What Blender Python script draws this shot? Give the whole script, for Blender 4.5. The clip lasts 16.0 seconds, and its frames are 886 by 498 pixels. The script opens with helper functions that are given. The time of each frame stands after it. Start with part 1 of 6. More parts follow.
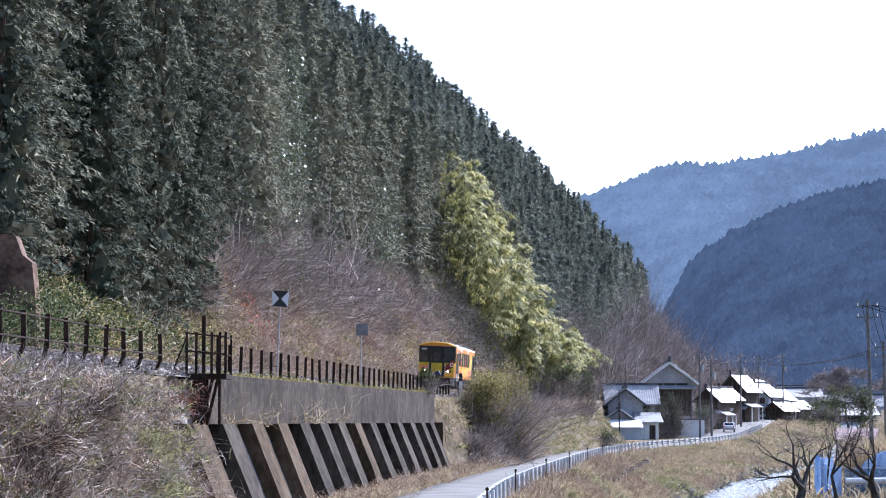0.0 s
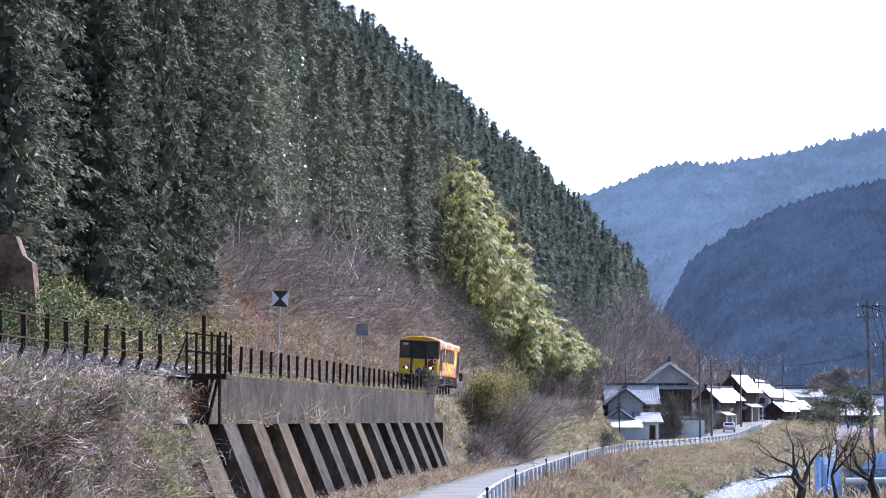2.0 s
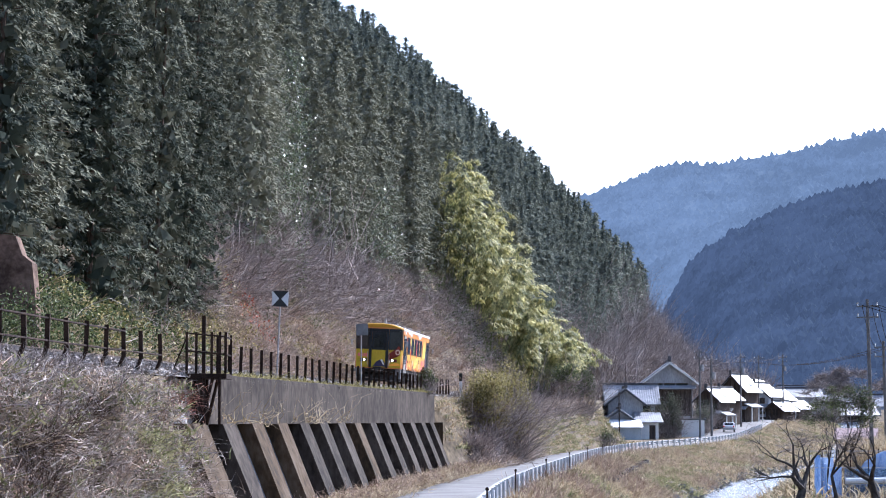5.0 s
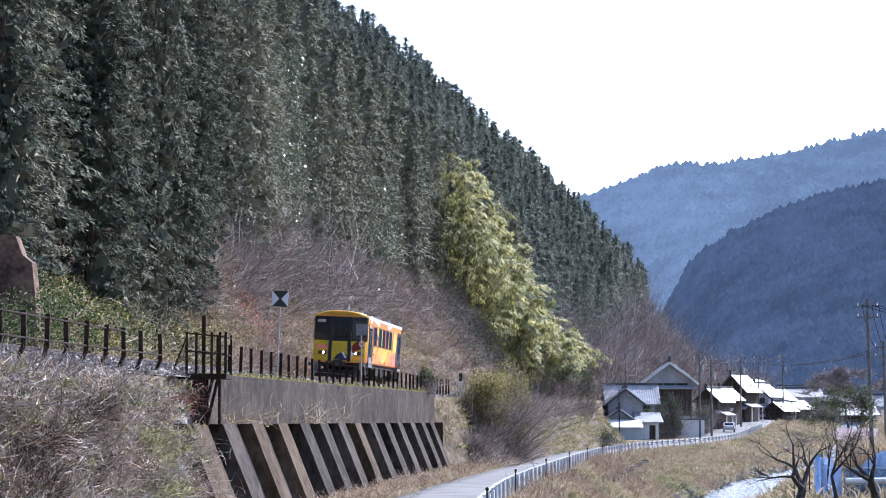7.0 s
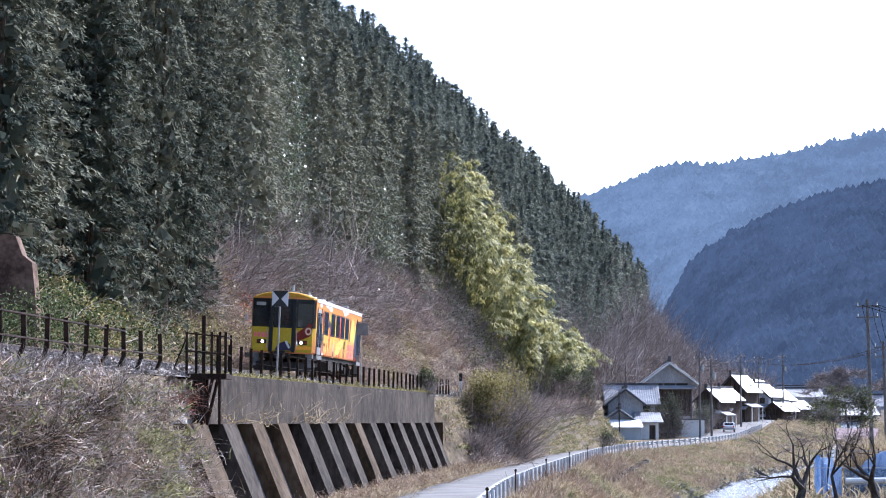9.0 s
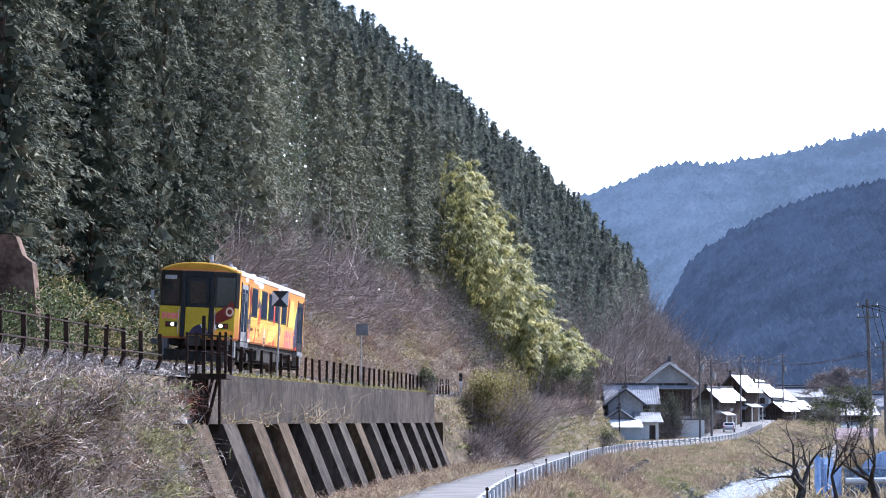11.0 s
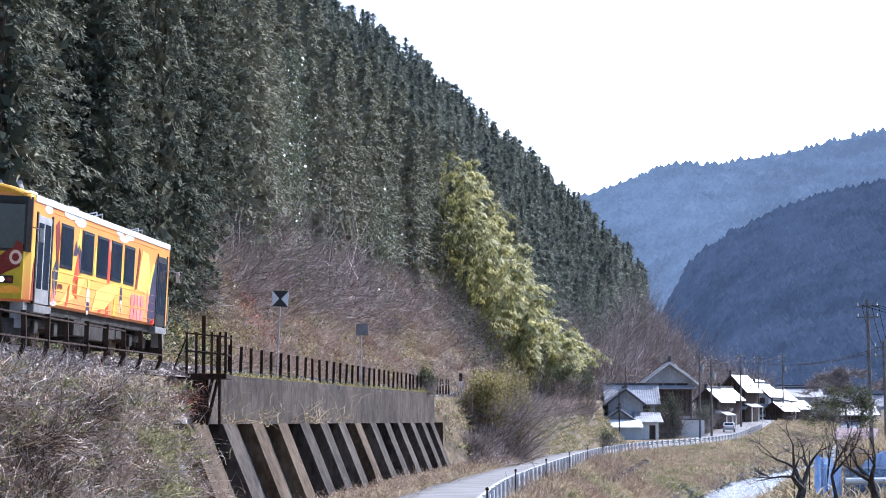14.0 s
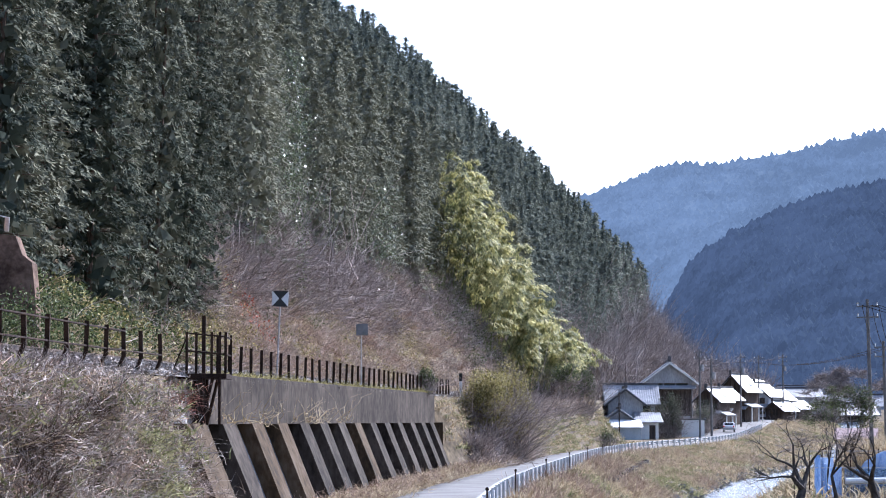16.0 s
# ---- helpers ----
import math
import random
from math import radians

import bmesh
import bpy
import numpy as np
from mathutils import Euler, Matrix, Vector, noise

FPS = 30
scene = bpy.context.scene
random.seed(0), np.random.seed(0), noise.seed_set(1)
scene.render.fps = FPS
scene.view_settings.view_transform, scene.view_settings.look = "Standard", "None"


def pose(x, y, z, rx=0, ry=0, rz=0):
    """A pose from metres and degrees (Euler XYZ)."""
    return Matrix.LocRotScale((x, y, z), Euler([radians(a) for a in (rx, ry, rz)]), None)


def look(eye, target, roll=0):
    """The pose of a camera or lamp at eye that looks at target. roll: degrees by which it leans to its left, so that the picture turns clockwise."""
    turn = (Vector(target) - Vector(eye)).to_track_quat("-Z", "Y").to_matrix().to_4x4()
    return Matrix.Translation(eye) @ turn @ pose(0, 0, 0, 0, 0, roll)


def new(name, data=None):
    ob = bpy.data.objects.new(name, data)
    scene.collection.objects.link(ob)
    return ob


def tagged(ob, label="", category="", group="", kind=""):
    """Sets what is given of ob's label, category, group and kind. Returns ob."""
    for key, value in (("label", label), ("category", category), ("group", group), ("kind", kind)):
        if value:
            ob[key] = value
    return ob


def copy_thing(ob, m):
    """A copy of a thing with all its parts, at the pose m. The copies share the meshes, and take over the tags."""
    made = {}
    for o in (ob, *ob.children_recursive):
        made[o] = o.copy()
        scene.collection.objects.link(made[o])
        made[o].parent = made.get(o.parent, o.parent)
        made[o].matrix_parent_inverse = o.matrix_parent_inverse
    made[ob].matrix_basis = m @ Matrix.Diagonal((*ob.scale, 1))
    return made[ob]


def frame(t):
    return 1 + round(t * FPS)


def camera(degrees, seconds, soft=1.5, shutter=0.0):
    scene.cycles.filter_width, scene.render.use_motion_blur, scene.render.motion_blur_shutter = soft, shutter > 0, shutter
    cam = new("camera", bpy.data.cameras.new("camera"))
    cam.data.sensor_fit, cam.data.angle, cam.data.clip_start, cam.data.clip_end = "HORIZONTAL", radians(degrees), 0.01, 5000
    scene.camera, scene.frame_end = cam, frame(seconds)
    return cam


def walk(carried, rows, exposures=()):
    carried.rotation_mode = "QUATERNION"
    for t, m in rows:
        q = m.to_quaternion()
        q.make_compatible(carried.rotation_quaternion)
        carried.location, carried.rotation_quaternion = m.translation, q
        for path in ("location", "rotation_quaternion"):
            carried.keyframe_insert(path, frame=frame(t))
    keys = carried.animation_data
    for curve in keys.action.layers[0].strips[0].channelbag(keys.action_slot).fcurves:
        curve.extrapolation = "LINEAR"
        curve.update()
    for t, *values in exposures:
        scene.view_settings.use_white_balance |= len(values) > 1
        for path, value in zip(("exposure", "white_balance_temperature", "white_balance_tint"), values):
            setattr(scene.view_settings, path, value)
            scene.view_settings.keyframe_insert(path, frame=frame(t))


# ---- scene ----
# ---------- camera ----------
cam = camera(22.42, 16.0, soft=1.0)
EYE = (0.0, 0.0, 2.8)
walk(cam, [(0.0, pose(*EYE, 94.41, 0, 0)), (16.0, pose(*EYE, 94.41, 0, 0))], exposures=[(0.0, 1.12, 5350, 17), (16.0, 1.12, 5350, 17)])

# ---------- world and sun ----------
SUN_AZ, SUN_EL = 42.0, 40.0          # degrees right of the view's axis, height
world = bpy.data.worlds.new("sky")
world.use_nodes = True
scene.world = world
wn = world.node_tree.nodes
sky = wn.new("ShaderNodeTexSky")
sky.sky_type, sky.sun_disc = "NISHITA", False
sky.sun_elevation, sky.sun_rotation = radians(SUN_EL), radians(SUN_AZ)
sky.dust_density, sky.air_density = 2.5, 1.0
wn["Background"].inputs["Strength"].default_value = 0.14
world.node_tree.links.new(sky.outputs[0], wn["Background"].inputs["Color"])
sun = new("sun", bpy.data.lights.new("sun", "SUN"))
sun.data.energy, sun.data.angle, sun.data.color = 4.7, radians(0.6), (1.0, 0.95, 0.87)
az, el = radians(SUN_AZ), radians(SUN_EL)
SUN_DIR = Vector((math.sin(az) * math.cos(el), math.cos(az) * math.cos(el), math.sin(el)))
sun.matrix_world = look(SUN_DIR * 50, (0, 0, 0))

# ---------- materials ----------


def mat(name, dark, light, scale=2.0, rough=0.85, metal=0.0, bump=0.25, fine=14.0, bump_scale=None, island=0.0, rand=0.0, spec=0.08,
        translucent=0.0, stretch=(1, 1, 1), extra=None, glow=None):
    """Two-scale mottled surface: dark to light base colour, with grain and relief."""
    m = bpy.data.materials.new(name)
    m.use_nodes = True
    nt = m.node_tree
    N, Lk = nt.nodes, nt.links
    b = N["Principled BSDF"]
    tc = N.new("ShaderNodeTexCoord")
    mp = N.new("ShaderNodeMapping")
    mp.inputs["Scale"].default_value = stretch
    Lk.new(tc.outputs["Object"], mp.inputs["Vector"])
    n1, n2 = N.new("ShaderNodeTexNoise"), N.new("ShaderNodeTexNoise")
    n1.inputs["Scale"].default_value, n1.inputs["Detail"].default_value = scale, 5
    n2.inputs["Scale"].default_value, n2.inputs["Detail"].default_value = scale * fine, 4
    for n in (n1, n2):
        Lk.new(mp.outputs[0], n.inputs["Vector"])
    mix = N.new("ShaderNodeMath")
    mix.operation = "MULTIPLY_ADD"
    mix.inputs[1].default_value = 0.45
    Lk.new(n2.outputs["Fac"], mix.inputs[0])
    half = N.new("ShaderNodeMath")
    half.operation = "MULTIPLY_ADD"
    half.inputs[1].default_value, half.inputs[2].default_value = 0.55, 0.0
    Lk.new(n1.outputs["Fac"], half.inputs[0])
    Lk.new(half.outputs[0], mix.inputs[2])
    fac = mix.outputs[0]
    for amount, kind in ((island, "ShaderNodeNewGeometry"), (rand, "ShaderNodeObjectInfo")):
        if amount:
            g = N.new(kind)
            add = N.new("ShaderNodeMath")
            add.operation = "MULTIPLY_ADD"
            add.inputs[1].default_value = amount
            Lk.new(g.outputs["Random Per Island" if kind.endswith("Geometry") else "Random"], add.inputs[0])
            sub = N.new("ShaderNodeMath")
            sub.operation = "SUBTRACT"
            sub.inputs[1].default_value = amount / 2
            Lk.new(fac, sub.inputs[0])
            Lk.new(sub.outputs[0], add.inputs[2])
            fac = add.outputs[0]
    ramp = N.new("ShaderNodeValToRGB")
    e = ramp.color_ramp.elements
    e[0].position, e[0].color = 0.38, (*dark, 1)
    e[1].position, e[1].color = 0.62, (*light, 1)
    if extra:
        for pos, col in extra:
            ne = e.new(pos)
            ne.color = (*col, 1)
    Lk.new(fac, ramp.inputs["Fac"])
    Lk.new(ramp.outputs[0], b.inputs["Base Color"])
    b.inputs["Roughness"].default_value, b.inputs["Metallic"].default_value = rough, metal
    b.inputs["Specular IOR Level"].default_value = spec
    if bump:
        bp = N.new("ShaderNodeBump")
        bp.inputs["Strength"].default_value, bp.inputs["Distance"].default_value = bump, 0.05
        Lk.new(n2.outputs["Fac"], bp.inputs["Height"])
        Lk.new(bp.outputs[0], b.inputs["Normal"])
    if translucent:
        tr = N.new("ShaderNodeBsdfTranslucent")
        Lk.new(ramp.outputs[0], tr.inputs["Color"])
        ms = N.new("ShaderNodeMixShader")
        ms.inputs[0].default_value = translucent
        Lk.new(b.outputs[0], ms.inputs[1])
        Lk.new(tr.outputs[0], ms.inputs[2])
        Lk.new(ms.outputs[0], N["Material Output"].inputs["Surface"])
    if glow:
        b.inputs["Emission Color"].default_value = (*glow[:3], 1)
        if len(glow) > 4:
            em = N.new("ShaderNodeMapRange")
            em.inputs["From Min"].default_value, em.inputs["From Max"].default_value = 0.38, 0.62
            em.inputs["To Min"].default_value, em.inputs["To Max"].default_value = glow[3] * (1 - glow[4]), glow[3] * (1 + glow[4])
            Lk.new(fac, em.inputs["Value"])
            Lk.new(em.outputs[0], b.inputs["Emission Strength"])
        b.inputs["Emission Strength"].default_value = glow[3]
    return m


M_EARTH = mat("leaf_litter_earth", (0.045, 0.035, 0.022), (0.17, 0.13, 0.08), 0.35, fine=9, bump=0.6)
M_ASPHALT = mat("worn_asphalt", (0.135, 0.130, 0.124), (0.225, 0.218, 0.208), 0.5, fine=40, rough=0.8, bump=0.2)
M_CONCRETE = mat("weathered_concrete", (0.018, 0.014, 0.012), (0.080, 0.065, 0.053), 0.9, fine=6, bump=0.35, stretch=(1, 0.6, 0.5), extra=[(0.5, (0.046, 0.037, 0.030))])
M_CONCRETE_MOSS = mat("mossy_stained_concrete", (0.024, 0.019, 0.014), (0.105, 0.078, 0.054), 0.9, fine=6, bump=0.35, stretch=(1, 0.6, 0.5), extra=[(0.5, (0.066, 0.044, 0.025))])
# Lighter than the wall's own concrete: colour lifts the shade in the bays.
M_CONCRETE_BACK = mat("lifted_recess_concrete", (0.08, 0.078, 0.08), (0.30, 0.29, 0.28), 1.6, fine=4, bump=0.6)
M_RUST = mat("rusted_iron", (0.012, 0.009, 0.008), (0.055, 0.035, 0.025), 3, rough=0.8, metal=0.3)
M_BALLAST = mat("ballast_stone", (0.13, 0.115, 0.10), (0.38, 0.345, 0.31), 1.5, island=0.4, bump=0.3)
M_SLEEPER = mat("tarred_sleeper", (0.02, 0.017, 0.014), (0.07, 0.055, 0.04), 2)
M_RAIL = mat("rail_steel", (0.07, 0.045, 0.03), (0.20, 0.15, 0.12), 4, rough=0.5, metal=0.7)
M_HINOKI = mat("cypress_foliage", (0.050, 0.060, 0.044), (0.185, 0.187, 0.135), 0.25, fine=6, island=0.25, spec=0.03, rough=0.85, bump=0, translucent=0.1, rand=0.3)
# Paler, bluer copy of the cypress foliage: distance haze put into the base colour.
M_HINOKI_FAR = mat("hazed_far_cypress_foliage", (0.080, 0.096, 0.080), (0.215, 0.228, 0.182), 0.06, fine=8, island=0.2, spec=0.03, rough=0.85, bump=0, translucent=0.2)
M_BARK = mat("cypress_bark", (0.04, 0.028, 0.02), (0.14, 0.10, 0.075), 3, stretch=(1, 1, 0.2))
M_BAMBOO = mat("bamboo_leaves", (0.13, 0.145, 0.06), (0.52, 0.48, 0.20), 0.2, fine=8, island=0.35, spec=0.15, rough=0.6, bump=0, translucent=0.35)
# Darker green than the leaves: shade inside the grove is put into the colour.
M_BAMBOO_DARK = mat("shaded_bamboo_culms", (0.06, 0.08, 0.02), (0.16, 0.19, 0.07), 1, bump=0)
M_TWIG = mat("bare_twigs", (0.19, 0.145, 0.12), (0.56, 0.47, 0.40), 0.3, fine=9, island=0.25, bump=0)
M_TWIG_GREY = mat("grey_bare_twigs", (0.14, 0.117, 0.105), (0.42, 0.36, 0.325), 0.3, fine=9, island=0.3, bump=0)
M_GRASS_DRY = mat("dry_grass", (0.24, 0.185, 0.11), (0.62, 0.51, 0.34), 0.25, fine=9, island=0.6, bump=0, translucent=0.25)
M_GRASS = mat("winter_green_grass", (0.13, 0.135, 0.06), (0.38, 0.36, 0.19), 0.25, fine=9, island=0.6, bump=0, translucent=0.25)
M_IVY = mat("evergreen_shrub_leaves", (0.03, 0.045, 0.018), (0.14, 0.165, 0.065), 0.5, fine=8, island=0.6, rough=0.6, spec=0.15, bump=0, translucent=0.2)
M_OLIVE = mat("olive_shrub_leaves", (0.13, 0.115, 0.04), (0.44, 0.38, 0.16), 0.4, fine=8, island=0.7, rough=0.5, bump=0, translucent=0.25)
M_RED_LEAF = mat("red_autumn_leaves", (0.25, 0.04, 0.02), (0.55, 0.13, 0.06), 1, island=0.6, bump=0, translucent=0.2)
M_GLOSS = mat("glossy_vine_leaves", (0.05, 0.08, 0.03), (0.24, 0.28, 0.15), 0.8, island=0.6, rough=0.2, spec=0.9, bump=0)

# ---------- plan: lines along the valley ----------
ROW_Y = [-120, -60, -20, 20, 45, 63, 93.5, 114.7, 140, 165.7, 181, 200, 230, 260, 300, 350, 400, 450, 500, 600, 800, 1200, 2200]
TRACK_X = [-13, -12.4, -12.0, -11.6, -10.62, -9.32, -6.86, -4.97, -2.70, -0.30, 1.25, 3.9, 9.3, 14.8, 18.5, 26, 37, 49, 58, 74, 100, 150, 260]
ROAD_Y = [-120, 0, 40, 81, 106, 140, 178, 213, 236, 270, 300, 340, 380, 450, 600, 1000, 2200]
ROAD_R = [-3, -1.5, -0.5, 1.85, 4.2, 7.75, 12.0, 17.0, 21.8, 31.8, 39, 47.8, 55.5, 68, 92, 150, 320]
ROAD_L = [-6.4, -5, -4.1, -1.93, 0.35, 4.0, 7.9, 12.6, 17.0, 25.8, 33, 42, 50.5, 63.5, 88, 146, 315]
ROAD_Z = [-0.3, 0, 0, 0, 0, 0, 0, 0.0, 0.05, 0.2, 0.5, 1.6, 2.6, 4, 6.5, 13, 35]
RIV_Y = [-120, 0, 60, 100, 125, 154, 190, 228, 280, 327, 400, 600, 1000, 2200]
RIV_L = [6, 2.8, 3.6, 7.4, 11.5, 18, 24.6, 34.5, 48, 57, 71, 106, 174, 362]
RIV_R = [11, 6.8, 7.6, 11.4, 16, 22.4, 28.4, 37.6, 51.5, 60.5, 74.5, 110, 180, 368]


def line(ys, xs):
    """A smooth curve through the stations (monotone steps softened by a moving mean)."""
    fine_y = np.arange(ys[0], ys[-1], 2.0)
    fine_x = np.interp(fine_y, ys, xs)
    k = np.ones(9) / 9
    pad = np.concatenate([np.full(4, fine_x[0]), fine_x, np.full(4, fine_x[-1])])
    smooth = np.convolve(pad, k, "valid")
    return lambda y: float(np.interp(y, fine_y, smooth))


track_x, road_r, road_l, road_z = line(ROW_Y, TRACK_X), line(ROAD_Y, ROAD_R), line(ROAD_Y, ROAD_L), line(ROAD_Y, ROAD_Z)
river_l, river_r = line(RIV_Y, RIV_L), line(RIV_Y, RIV_R)
HILL_D = [0, 2, 6, 14, 30, 60, 95, 130, 200, 400, 1500]
HILL_H = [0, 2.0, 6.6, 15, 30, 53.5, 75, 92, 106, 122, 150]


def rail_z(y):
    return 4.57 + 0.005 * (y - 60) + 0.00002 * max(0, y - 180) ** 2 * (y < 400) + 0.00002 * 220 ** 2 * (y >= 400)


def edge_x(y):
    return track_x(y) + 2.6


def base_x(y):
    wide = np.interp(y, [0, 48, 57, 60, 132, 150, 185, 215, 250, 275, 300], [1.25, 1.25, 0.5, 1.25, 1.25, 3.0, 4.3, 5.5, 5, 1.5, 1.2])
    return min(edge_x(y) + wide, road_l(y) - 0.3)


def hill_h(d, x, y):
    h = float(np.interp(d, HILL_D, HILL_H)) * float(np.interp(y, [-120, 80, 200, 270, 420, 560, 700, 900, 2200], [1, 1, 1.02, 1.07, 1.1, 1.12, 0.6, 0.4, 0.4]))
    return h + min(1, d / 8) * (noise.noise((x * 0.035, y * 0.035, 3.1)) * 3.2 + noise.noise((x * 0.12, y * 0.12, 7.7)) * 0.8)


def profile(y):
    """Cross-section of the valley at y: stations (x, z), left to right."""
    rz, t, e, b = rail_z(y), track_x(y), edge_x(y), base_x(y)
    zr, L, R, rl, rr = road_z(y), road_l(y), road_r(y), river_l(y), river_r(y)
    rows = []
    for d in (1500, 900, 500, 330, 230, 170, 130, 110, 95, 84, 74, 65, 57, 50, 44, 38, 33, 28, 24, 20, 17, 14, 11.5, 9, 7, 5, 3.5, 2, 1, 0):
        rows.append((t - 3.2 - d, rz - 0.35 + hill_h(d, t - 3.2 - d, y)))
    back = 0.9 if 59 < y < 136 else 0.0           # kept behind the retaining wall
    rows += [(t - 2.3, rz - 0.42), (t, rz - 0.45), (e - 0.5 - back * 0.4, rz - 0.55), (e - back, rz - 0.62)]
    rows += [(e - back + (b - e) * 0.33, zr + (rz - zr) * 0.58), (e - back + (b - e) * 0.66, zr + (rz - zr) * 0.27), (b - back, zr - 0.02)]
    rows += [(L - 0.02, zr - 0.05), ((L + R) / 2, zr - 0.05), (R + 0.05, zr - 0.05), (R + 0.7, zr - 0.1)]
    w = rl - R
    for k, drop in ((0.25, 0.5), (0.5, 1.15), (0.75, 1.75), (0.93, 2.2)):
        rows.append((R + 0.7 + (w - 0.7) * k, zr - drop + 0.25 * noise.noise((R * 0.3 + k * 5, y * 0.15, 1))))
    rows += [(rl, zr - 2.55), ((rl + rr) / 2, zr - 2.9), (rr, zr - 2.55), (rr + 1.2, zr - 2.0), (rr + 3.0, zr - 1.3), (rr + 6, zr - 1.0)]
    for k, up in ((9, -0.9), (14, -0.7), (22, -0.4), (35, 0.3), (55, 1.2), (80, 2.5), (110, 5), (150, 14), (220, 40), (400, 80), (900, 140), (2000, 150)):
        rows.append((rr + k, zr + up + 0.15 * noise.noise((k, y * 0.1, 5))))
    return rows


GROUND_Y = [-120, -80, -50, -25, -10] + list(range(0, 50, 5)) + [50 + 2.5 * i for i in range(100)] + [300 + 5 * i for i in range(40)] + [
    500, 520, 550, 600, 650, 700, 800, 1000, 1300, 1700, 2200]


def grid_mesh(name, rows):
    me = bpy.data.meshes.new(name)
    n, m = len(rows), len(rows[0])
    me.from_pydata([p for r in rows for p in r], [], [(i * m + j, i * m + j + 1, (i + 1) * m + j + 1, (i + 1) * m + j) for i in range(n - 1) for j in range(m - 1)])
    me.polygons.foreach_set("use_smooth", [True] * len(me.polygons))
    return me


def structure(name, me, material, label, category):
    ob = new(name, me)
    ob.data.materials.append(material)
    return tagged(ob, label, category, kind="structure")


_prof = {}


def ground_z(x, y):
    """Height of the ground at a place."""
    key = round(y)
    if key not in _prof:
        p = profile(key)
        _prof[key] = ([a for a, _ in p], [b for _, b in p])
    return float(np.interp(x, *_prof[key]))


structure("ground", grid_mesh("ground", [[(x, y, z) for x, z in profile(y)] for y in GROUND_Y]), M_EARTH, "steep valley ground of leaf litter, earth and dry grass", "ground")


def ribbon(name, left, right, z, y0, y1, step, material, label, category, cols=4, thick=0.0):
    rows = []
    y = y0
    while y <= y1:
        a, b = left(y), right(y)
        row = [(a + (b - a) * k / cols, y, z(y) + (0.03 if 0 < k < cols else 0)) for k in range(cols + 1)]
        if thick:
            row = [(a - 0.05, y, z(y) - thick)] + row + [(b + 0.05, y, z(y) - thick)]
        rows.append(row)
        y += step
    return structure(name, grid_mesh(name, rows), material, label, category)


ribbon("road", road_l, road_r, lambda y: road_z(y) + 0.02, -100, 600, 3, M_ASPHALT, "narrow grey asphalt valley road beside the river", "road", thick=0.12)
M_WATER = mat("river_water", (0.09, 0.10, 0.10), (0.42, 0.46, 0.50), 0.5, rough=0.12, bump=1.0, fine=6, spec=0.6)
ribbon("water", lambda y: river_l(y) - 0.6, lambda y: river_r(y) + 0.6, lambda y: road_z(y) - 2.38, -100, 600, 4, M_WATER, "shallow bright river running between grassy banks", "river", cols=6)

# ---------- mesh tools ----------


def part(name, bm, material, parent, label="", smooth=False, m=None):
    me = bpy.data.meshes.new(name)
    bm.to_mesh(me)
    bm.free()
    if smooth:
        me.polygons.foreach_set("use_smooth", [True] * len(me.polygons))
    return shared(name, me, material, parent, label, m)


def shared(name, me, material, parent, label="", m=None):
    if not me.materials:
        me.materials.append(material)
    ob = new(name, me)
    ob.parent = parent
    if m is not None:
        ob.matrix_basis = m
    return tagged(ob, label)


def root(name, m, label, category, group="", kind=""):
    ob = new(name)
    ob.matrix_basis = m
    ob.empty_display_size = 0.1
    return tagged(ob, label, category, group, kind)


def box(bm, x0, x1, y0, y1, z0, z1, bevel=0.0, m=None):
    vs = [bm.verts.new((x, y, z)) for x in (x0, x1) for y in (y0, y1) for z in (z0, z1)]
    fs = [bm.faces.new([vs[i] for i in q]) for q in ((0, 1, 3, 2), (4, 6, 7, 5), (0, 4, 5, 1), (2, 3, 7, 6), (0, 2, 6, 4), (1, 5, 7, 3))]
    if bevel:
        r = bmesh.ops.bevel(bm, geom=list({e for f in fs for e in f.edges}), offset=bevel, segments=2, affect="EDGES", profile=0.6)
        vs = list({v for f in r["faces"] for v in f.verts} | {v for v in vs if v.is_valid})
    if m is not None:
        bmesh.ops.transform(bm, matrix=m, verts=[v for v in vs if v.is_valid])
    return bm


def boxed(*a, bevel=0.0, m=None):
    return box(bmesh.new(), *a, bevel=bevel, m=m)


def rod(bm, a, b, r0, r1=None, sides=6):
    """A tapered bar from a to b."""
    a, b = Vector(a), Vector(b)
    r1 = r0 if r1 is None else r1
    q = (b - a).to_track_quat("Z", "Y")
    ring = lambda c, r: [bm.verts.new(c + q @ Vector((r * math.cos(i * math.tau / sides), r * math.sin(i * math.tau / sides), 0))) for i in range(sides)]
    A, B = ring(a, r0), ring(b, r1)
    for i in range(sides):
        bm.faces.new((A[i], A[(i + 1) % sides], B[(i + 1) % sides], B[i]))
    bm.faces.new(A[::-1]), bm.faces.new(B)
    return bm


def tube(bm, pts, r, sides=6):
    """One bent bar through points."""
    pts = [Vector(p) for p in pts]
    prev = None
    for i, p in enumerate(pts):
        q = (pts[min(i + 1, len(pts) - 1)] - pts[max(i - 1, 0)]).to_track_quat("Z", "Y")
        ring = [bm.verts.new(p + q @ Vector((r * math.cos(k * math.tau / sides), r * math.sin(k * math.tau / sides), 0))) for k in range(sides)]
        if prev:
            for k in range(sides):
                bm.faces.new((prev[k], prev[(k + 1) % sides], ring[(k + 1) % sides], ring[k]))
        prev = ring
    return bm


